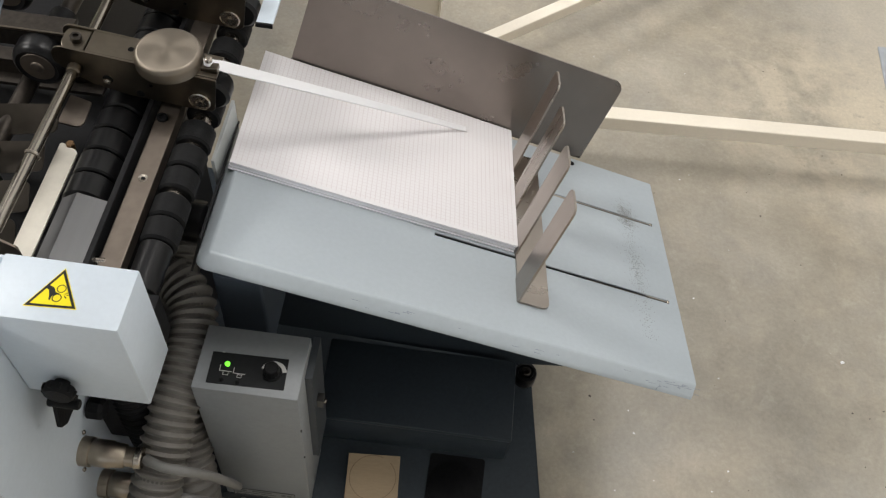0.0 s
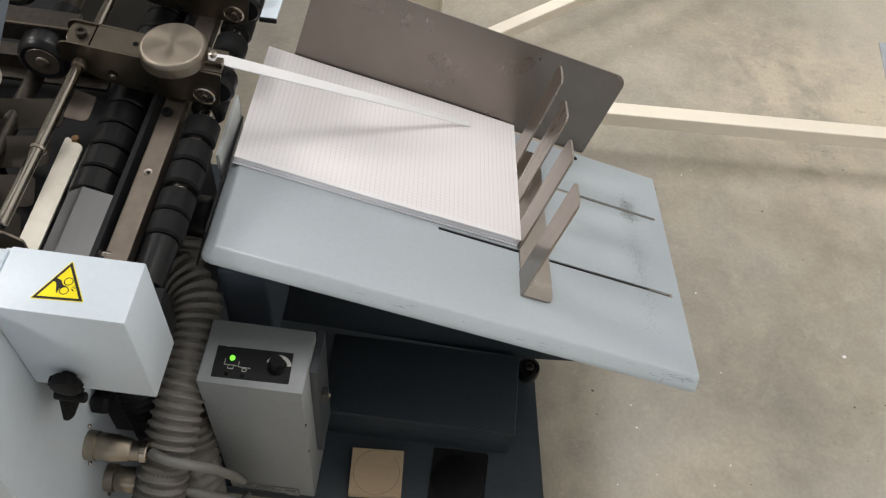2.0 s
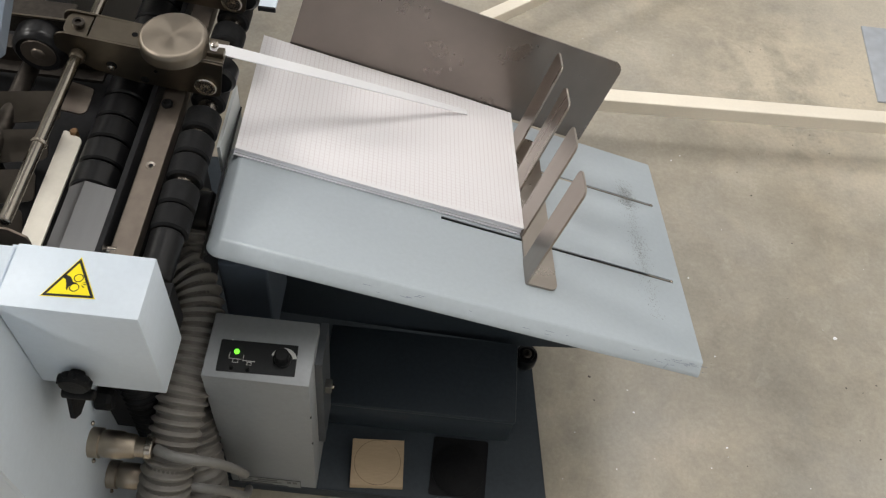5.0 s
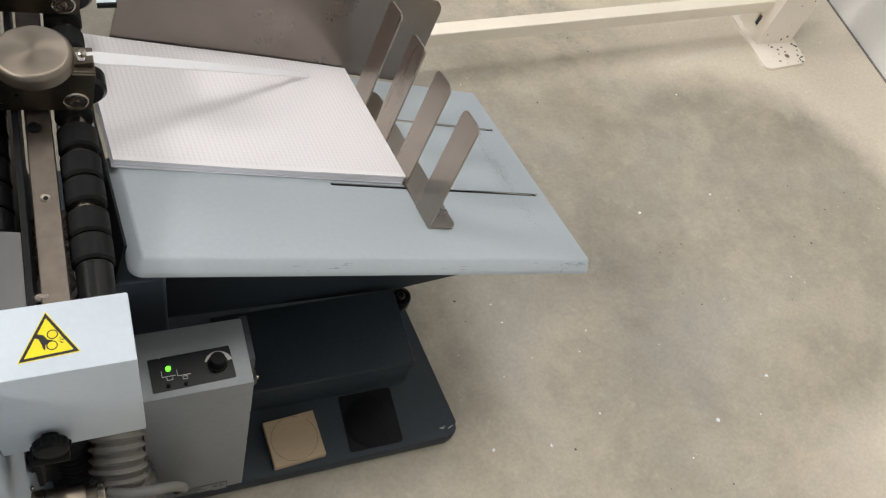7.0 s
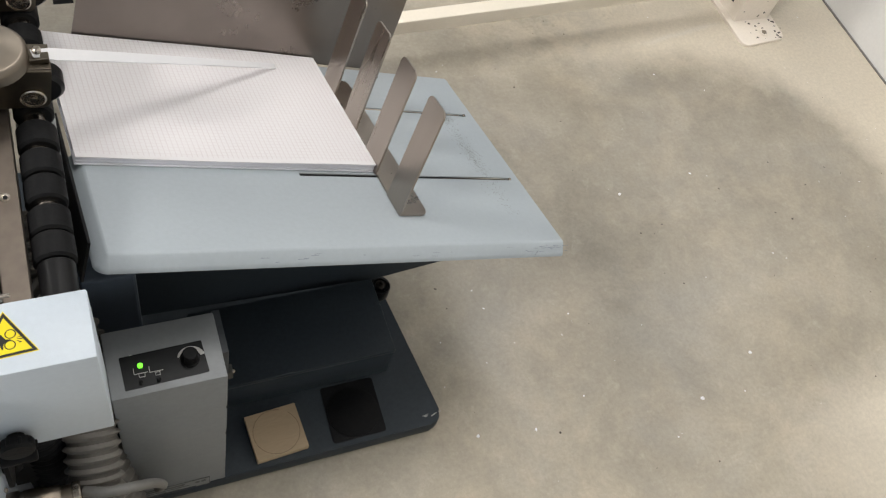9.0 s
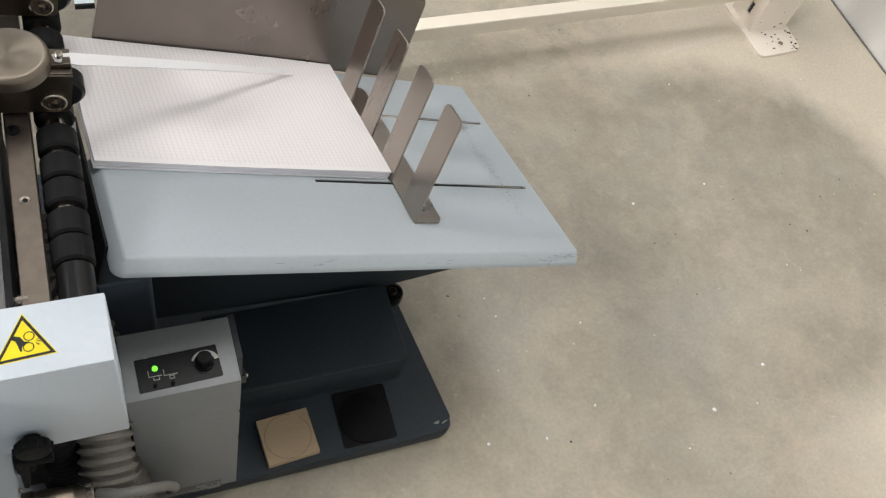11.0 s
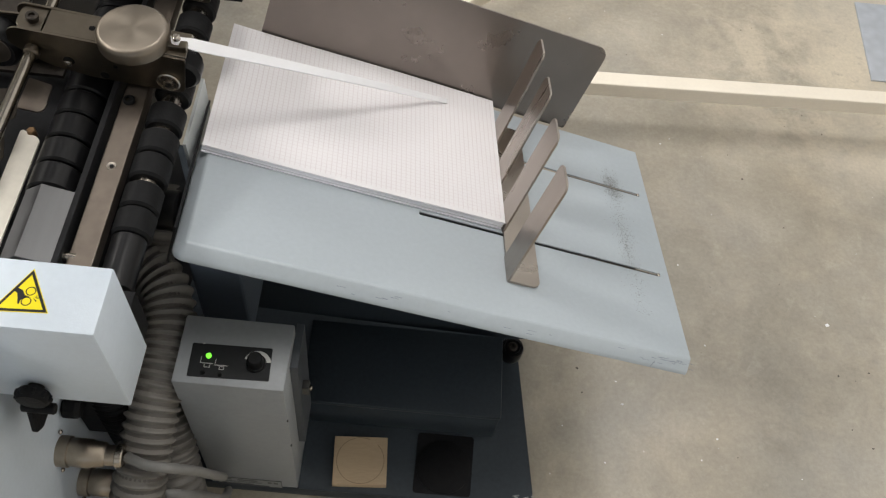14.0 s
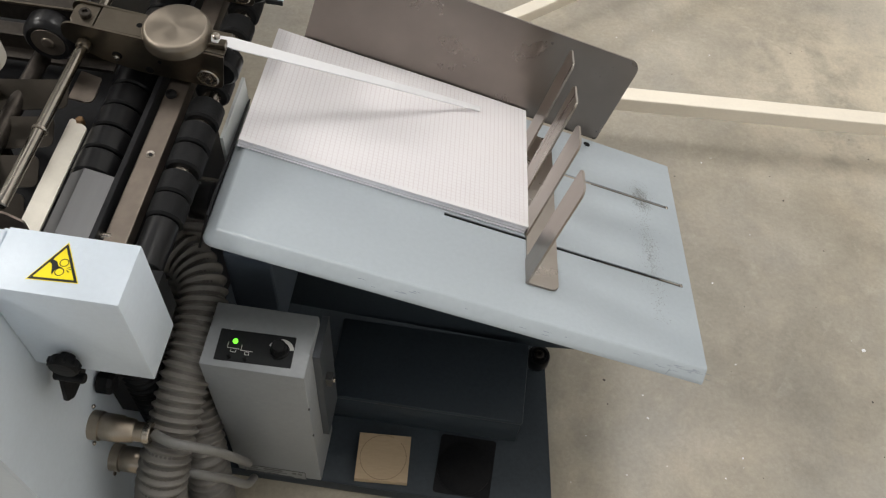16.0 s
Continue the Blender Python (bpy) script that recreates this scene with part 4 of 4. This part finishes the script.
part("cuff", lathe(rod_profile(0.030, 0.0, 0.03, 0.002), "z", (-0.220, -0.237, 0), 24), "rubber_matt", hose2, smooth=True)

hose3 = thing("corrugated_hose", "black ribbed hose in the shade behind the plugs", "hose")
part("hose_wall", tube([(-0.278, -0.155, 0.40), (-0.276, -0.168, 0.30), (-0.274, -0.172, 0.20), (-0.274, -0.174, 0.03)], 0.021, 20, (0.011, 0.003)), "rubber_matt", hose3, smooth=True)
part("cuff", lathe(rod_profile(0.024, 0.0245, 0.05, 0.002), "z", (-0.274, -0.174, 0), 20), "rubber_matt", hose3, smooth=True)

# ---- rollers and bars ----
r1 = thing("delivery_roller", "black rubber delivery roller with collars on a steel shaft", "roller")
part("shaft", lathe(rod_profile(0.0085, -0.17, 0.26), "y", (-0.2285, 0, 0.467)), "chrome", r1, smooth=True)
part("sleeve", lathe(rod_profile(0.0138, -0.168, -0.121), "y", (-0.2285, 0, 0.467)), "rubber", r1, smooth=True)
for y in (-0.1075, -0.0825, -0.0525, -0.0265, 0.003, 0.040, 0.070, 0.115, 0.15, 0.18):
    part("collar", lathe(rod_profile(0.0160, y - 0.0118, y + 0.0118, 0.002), "y", (-0.2285, 0, 0.466)), "rubber_matt", r1, smooth=True)
r2 = thing("fold_roller", "glossy black rubber fold roller with collars", "roller")
part("shaft", lathe(rod_profile(0.012, -0.16, 0.26), "y", (-0.301, 0, 0.462)), "chrome", r2, smooth=True)
for k in range(11):
    y = -0.0745 + 0.0258 * k
    part("collar", lathe(rod_profile(0.0203, y - 0.0119, y + 0.0119, 0.0016), "y", (-0.301, 0, 0.464)), "rubber", r2, smooth=True)
bar = thing("cross_bar", "flat brownish steel cross bar with a countersunk screw", "bar")
part("bar", box(-0.2665, -0.2470, -0.165, 0.26, 0.464, 0.478, bevel=0.0008), "bar_steel", bar)
part("screw", lathe([(0.0042, 0.47815), (0.0040, 0.4784), (0.0022, 0.4783), (0.0018, 0.4782)], "z", (-0.2568, -0.0585, 0), 20), "chrome", bar, smooth=True)
# raised black hexagon paints the shade inside the screw's socket
part("socket_disc", lathe([(0.0020, 0.4782), (0.0019, 0.4786), (0.0010, 0.4786)], "z", (-0.2565, -0.0588, 0), 6), "black", bar)
part("set_screw", lathe([(0.0050, 0.4780), (0.0050, 0.4805), (0.0042, 0.4815), (0.0030, 0.4815), (0.0028, 0.4795)], "z", (-0.2600, 0.012, 0), 18), "rubber_matt", bar, "black set screw", smooth=True)
part("edge_strip", box(-0.2755, -0.2705, -0.165, 0.26, 0.455, 0.484, bevel=0.0008), "black", bar, "dark edge strip")
guide_block = thing("guide_block", "grey machined guide block between the rollers", "block")
part("body", slab([(-0.3150, 0.44), (-0.2760, 0.44), (-0.2760, 0.4820), (-0.3000, 0.4895), (-0.3150, 0.4790)], 0.0905, 0.158, 0.0006, m=STAND_Y), "block_steel", guide_block)
part("pin", lathe(rod_profile(0.0045, 0.0, 0.016), "x", (-0.2765, -0.146, 0.474), 16), "chrome", guide_block, smooth=True)
chute = thing("paper_chute", "bright sheet metal paper chute plate", "plate")
part("plate", slab(rounded([(-0.343, -0.150), (-0.3245, -0.150), (-0.3255, -0.031), (-0.344, -0.022)], [0.001, 0.001, 0.006, 0.002]), 0.466, 0.468), "bright_plate", chute)
rod = thing("guide_rod", "polished steel guide rod above the rollers", "rod")
part("rod", lathe(rod_profile(0.0050, -0.16, 0.27), "y", (-0.3325, 0, 0.520), 28), "rod_steel", rod, smooth=True)
part("collar", lathe(rod_profile(0.0068, -0.083, -0.080), "y", (-0.332, 0, 0.520), 20), "chrome", rod, smooth=True)


def press_bracket(dy, tag, with_knob):
    b = thing("press_bracket", tag, "bracket", "press brackets over the rollers", m=pose(-0.2075, dy, 0.5245, 0, 6.5, 0) @ pose(0.2075, 0, -0.5245))
    out = rounded([(-0.350, 0.508), (-0.334, 0.496), (-0.316, 0.4885), (-0.285, 0.4835), (-0.209, 0.4835), (-0.2075, 0.5245), (-0.350, 0.5265)],
                  [0.007, 0.004, 0.012, 0.020, 0.006, 0.001, 0.009])
    part("side_plate", slab(out, -0.024, -0.022, 0.0004, m=STAND_Y), "bracket_steel", b)
    part("top_plate", slab([(-0.3215, 0.0245), (-0.2075, 0.0245), (-0.2075, 0.052), (-0.3215, 0.052)], 0.5235, 0.5255, 0.0004), "bracket_steel", b)
    part("clamp_plate", slab(rounded([(-0.344, 0.0245), (-0.3235, 0.0245), (-0.3235, 0.054), (-0.344, 0.050)], [0.008, 0.001, 0.001, 0.008]), 0.5220, 0.5240, 0.0004), "bracket_steel", b,
         "steel clamp plate")
    # no hole is cut: a flat black disc paints its dark inside
    part("top_hole_disc", lathe(rod_profile(0.0028, 0.5250, 0.5257, 0.0002), "z", (-0.2855, 0.0375, 0), 16), "shade_black", b, "small black disc for the shade in a drilled hole")
    part("back_plate", slab(out, -0.052, -0.050, 0.0004, m=STAND_Y), "bracket_steel", b)
    part("wheel", lathe(rod_profile(0.0165, 0.028, 0.048, 0.003), "y", (-0.2135, 0, 0.497), 28), "rubber", b, "black pressing wheel", smooth=True)
    bearing = part("bearing", lathe([(0.0100, 0.0218), (0.0100, 0.0205), (0.0088, 0.0198), (0.0084, 0.0212), (0.0072, 0.0212), (0.0068, 0.0200), (0.0048, 0.0200), (0.0044, 0.0212), (0.0034, 0.0212), (0.0030, 0.0185), (0.0005, 0.0182)], "y", (-0.222, 0, 0.4955), 24), "chrome", b, smooth=True)
    # black discs on the side plate paint the shade of recess and holes
    part("recess_disc", lathe(rod_profile(0.0046, 0.0214, 0.0222, 0.0003), "y", (-0.3035, 0, 0.4985), 18), "shade_black", b, "black disc for the shade in a bolt recess", smooth=True)
    part("bolt", lathe([(0.0034, 0.0214), (0.0034, 0.0190), (0.0024, 0.0183)], "y", (-0.3035, 0, 0.4975), 6), "chrome", b, smooth=True)
    part("side_hole_disc", lathe(rod_profile(0.0036, 0.0216, 0.0222, 0.0002), "y", (-0.2755, 0, 0.4885), 18), "shade_black", b, "small black disc for the shade in a drilled hole")
    part("side_hole_disc", lathe(rod_profile(0.0017, 0.0216, 0.0222, 0.0002), "y", (-0.2655, 0, 0.5015), 12), "shade_black", b, "small black disc for the shade in a drilled hole")
    part("clamp_screw", lathe([(0.0052, 0.5240), (0.0052, 0.5285), (0.0046, 0.5292), (0.0026, 0.5292), (0.0024, 0.5265)], "z", (-0.3325, 0.0365, 0), 18), "dark_steel", b, smooth=True)
    if with_knob:
        prof = [(0.0285, 0.5270), (0.0298, 0.5280), (0.0298, 0.5365), (0.0294, 0.5380), (0.0286, 0.5395), (0.0276, 0.5407), (0.0264, 0.5414), (0.0256, 0.5416), (0.012, 0.5416), (0.0005, 0.5416)]
        kb = part("knob", lathe(prof, "z", (-0.2512, 0.0365, 0), 64), "turned_steel", b, "brushed round steel knob", smooth=True)
        bpy.context.view_layer.update()
        kb.matrix_parent_inverse = b.matrix_world.inverted()
    return b


press_bracket(0, "folded steel press bracket with a round steel knob", True)
press_bracket(0.112, "folded steel press bracket farther along the rollers", False)

# ---- hold-down arm, resting on the paper ----
arm = thing("hold_down_arm", "white plastic hold-down strip resting on the paper stack", "strip")
p0 = Vector((-0.2195, 0.0335, 0.5345))
p1 = TM @ Vector((0.029, 0.1825, 0.0105))
strip = bmesh.new()
along = (p1 - p0)
lean = Vector((0.05, -0.36, 0.93)).normalized()
side = along.cross(lean).normalized() * -1
n_seg, last = 16, None
for k in range(n_seg + 1):
    t = k / n_seg
    w = 0.0056 * (1 - 0.45 * t) * min(1.0, 0.55 + 12 * t)
    c = p0 + along * t + Vector((0, 0, 0.0012 * math.sin(math.pi * t)))
    ring = [strip.verts.new(c + side * s * w + lean * h) for s, h in ((-1, 0), (1, 0), (1, 0.0018), (-1, 0.0018))]
    if last:
        for i in range(4):
            strip.faces.new((last[i], last[(i + 1) % 4], ring[(i + 1) % 4], ring[i]))
    else:
        strip.faces.new(ring)
    last = ring
strip.faces.new(last[::-1])
bmesh.ops.recalc_face_normals(strip, faces=strip.faces)
part("strip", strip, "white_plastic", arm)
part("rivet", lathe([(0.0034, 0.0), (0.0034, 0.0032), (0.0022, 0.0042)], "z", tuple(p0 + Vector((0.004, 0.0012, 0.001))), 16), "chrome", arm, smooth=True)
part("lug", box(-0.228, -0.2075, 0.0300, 0.0380, 0.5262, 0.5312, bevel=0.0006), "bracket_steel", arm, "steel lug")

# ---- far side of the machine ----
far = thing("far_guard", "light grey guard on the far side of the machine", "guard")
part("shell", box(-0.198, -0.1815, 0.127, 0.30, 0.5005, 0.5035, bevel=0.0008), "light_paint", far)
# the shadow at the guard's near edge, made as a black strip
part("shadow_edge", box(-0.198, -0.1815, 0.1245, 0.1268, 0.4995, 0.5040), "black", far, "black strip painting the shadow along the guard's edge")
part("front_panel", box(-0.2175, -0.2145, 0.0, 0.080, 0.36, 0.441), "pale_grey", machine, "light grey panel below the delivery roller")

# ---- infeed side: wheels, vanes and shafts left of the guide rod ----
for dx, dy, dz in ((0, 0, 0), (-0.062, 0.085, 0.004)):
    tyre = part("drive_wheel", lathe([(0.0155, 0.030), (0.0190, 0.0288), (0.0205, 0.0300), (0.0232, 0.033), (0.0240, 0.036), (0.0240, 0.048), (0.022, 0.050)], "y", (-0.3735 + dx, dy, 0.5045 + dz), 36), "rubber", machine, "black rubber drive wheel", smooth=True)
    part("hub", lathe([(0.0155, 0.0302), (0.0150, 0.0296), (0.0062, 0.0296), (0.0058, 0.0286), (0.005, 0.0280), (0.001, 0.0280)], "y", (-0.3735 + dx, dy, 0.5045 + dz), 28), "bar_steel", tyre, "worn steel hub", smooth=True)
arm2 = thing("carrier_arm", "steel carrier arm over the drive wheel", "arm")
part("top", box(-0.47, -0.345, 0.050, 0.070, 0.5285, 0.5305, bevel=0.0005), "dark_steel", arm2)
part("edge", box(-0.47, -0.345, 0.0478, 0.0498, 0.5287, 0.5312, bevel=0.0004), "bracket_steel", arm2, "bright worn edge")
part("web", box(-0.47, -0.345, 0.048, 0.050, 0.510, 0.530, bevel=0.0005), "dark_steel", arm2)
arm3 = copy_thing(arm2, pose(-0.005, 0.095, 0.0))
for k, (y, tilt, zc) in enumerate(((-0.135, 34, 0.462), (-0.098, 30, 0.468), (-0.058, 26, 0.474), (-0.018, 22, 0.480))):
    vane = thing("guide_vane", "thin brownish steel paper guide vane", "vane", "paper guide vanes", m=pose(-0.402, y, zc, tilt, 0, 12))
    part("sheet", slab(rounded([(-0.075, -0.016), (0.054, -0.013), (0.056, 0.014), (-0.075, 0.018)], [0.001, 0.006, 0.006, 0.001]), 0, 0.0012), "vane_steel", vane)
inner = thing("chute_plate", "brownish steel plate behind the guide rod", "plate")
part("sheet", slab(rounded([(-0.353, -0.003), (-0.3295, -0.006), (-0.3310, 0.026), (-0.353, 0.032)], [0.001, 0.006, 0.003, 0.001]), 0.470, 0.4715), "bar_steel", inner)
fit_b = thing("brass_fitting", "small brass pipe fitting between the rollers", "fitting")
part("nut", lathe(rod_profile(0.004, 0, 0.009), "z", (-0.3345, -0.0245, 0.462), 6), "brass", fit_b)
shaft = thing("drive_shaft", "dark steel drive shaft across the machine", "shaft")
part("shaft", lathe(rod_profile(0.008, -0.15, 0.6), "y", (-0.392, 0, 0.475), 20), "dark_steel", shaft, smooth=True)
part("sleeve", lathe(rod_profile(0.0135, 0.075, 0.13), "y", (-0.392, 0, 0.475), 20), "rubber", shaft, smooth=True)
tie = thing("tie_bar", "dark steel tie bar across the machine", "bar")
part("bar", box(-0.60, -0.24, 0.075, 0.092, 0.44, 0.462, bevel=0.001), "dark_steel", tie)
part("flange", box(-0.60, -0.34, 0.062, 0.075, 0.44, 0.444), "dark_steel", tie)
clamp = thing("rod_clamp", "small steel clamp on the guide rod", "clamp")
part("sleeve", lathe(rod_profile(0.0064, 0.014, 0.0215, 0.001), "y", (-0.332, 0, 0.520), 24), "bracket_steel", clamp, smooth=True)
part("foot_tab", slab(rounded([(-0.364, 0.471), (-0.3225, 0.471), (-0.3225, 0.498), (-0.335, 0.507), (-0.352, 0.507), (-0.364, 0.498)], 0.004), 0.156, 0.158, m=STAND_Y), "bar_steel", clamp)
rim = thing("pale_roll", "pale round roll end beside the drive wheel", "roll")
part("roll", lathe([(0.024, 0.520), (0.026, 0.522), (0.026, 0.548), (0.024, 0.550), (0.008, 0.550)], "z", (-0.4130, -0.0194, 0), 40), "bright_plate", rim, smooth=True)
part("core", lathe(rod_profile(0.007, 0.44, 0.556), "z", (-0.4130, -0.0194, 0), 20), "dark_steel", rim, smooth=True)
tray = thing("infeed_cover", "slate blue cover beside a pale panel over the infeed", "cover")
part("cover", slab(rounded([(-0.2825, -0.149), (-0.302, -0.068), (-0.40, -0.055), (-0.42, -0.18), (-0.303, -0.188)], 0.004), 0.688, 0.700, 0.001), "slate_paint", tray)
part("pale_panel", slab([(-0.2657, -0.1495), (-0.2723, -0.1722), (-0.2860, -0.1611), (-0.2885, -0.1449)], 0.738, 0.742), "light_paint", tray, "pale panel over the cover")
part("stay", lathe(rod_profile(0.006, 0.024, 0.658), "z", (-0.395, -0.06, 0), 14), "dark_steel", tray, smooth=True)
# blue-grey floor unit past the rack
unit = thing("floor_cabinet", "dark grey cabinet standing past the rack", "cabinet")
part("carcass", box(0.905, 1.27, 0.775, 1.2, 0.0, 0.8, bevel=0.003), "slate_paint", unit)
part("plinth", box(0.91, 1.265, 0.77, 0.7745, 0.0, 0.04), "black", unit)
part("foot_ramp", slab([(0.776, 0.638), (0.810, 0.639), (0.905, 0.737), (0.905, 0.841), (0.785, 0.838)], 0.0, 0.004, 0.001), "blue_grey", unit, "blue-grey floor plate before the cabinet")

# ---- flakes and crumbs on the floor ----
crumbs = bmesh.new()
random.seed(11)
spots = [(0.222, -0.197), (0.304, -0.209), (0.569, -0.229), (0.685, -0.181), (0.757, 0.153), (0.801, 0.379), (0.606, 0.136)]
spots += [(random.uniform(0.2, 1.25), random.uniform(-0.35, 0.75)) for k in range(70)]
for k, (x, y) in enumerate(spots):
    r0 = random.uniform(0.0022, 0.0034) if k < 7 else random.uniform(0.0005, 0.0017)
    ring = [crumbs.verts.new((x + r0 * random.uniform(0.6, 1.3) * math.cos(a), y + r0 * random.uniform(0.6, 1.3) * math.sin(a), 0.0006)) for a in [2 * math.pi * q / 6 for q in range(6)]]
    tip = crumbs.verts.new((x, y, 0.0006 + r0 * 0.4))
    for q in range(6):
        crumbs.faces.new((ring[q], ring[(q + 1) % 6], tip))
tagged(part("floor_crumbs", crumbs, "white_plastic"), "small white paint flakes scattered on the concrete floor", "debris", kind="stuff")
grit = bmesh.new()
for k in range(60):
    x, y, r0 = random.uniform(0.2, 1.25), random.uniform(-0.35, 0.75), random.uniform(0.0006, 0.0018)
    ring = [grit.verts.new((x + r0 * random.uniform(0.5, 1.5) * math.cos(a), y + r0 * random.uniform(0.5, 1.5) * math.sin(a), 0.0006)) for a in [2 * math.pi * q / 6 for q in range(6)]]
    grit.faces.new(ring)
tagged(part("floor_grit", grit, "rust"), "small dark specks of grit on the concrete floor", "debris", kind="stuff")
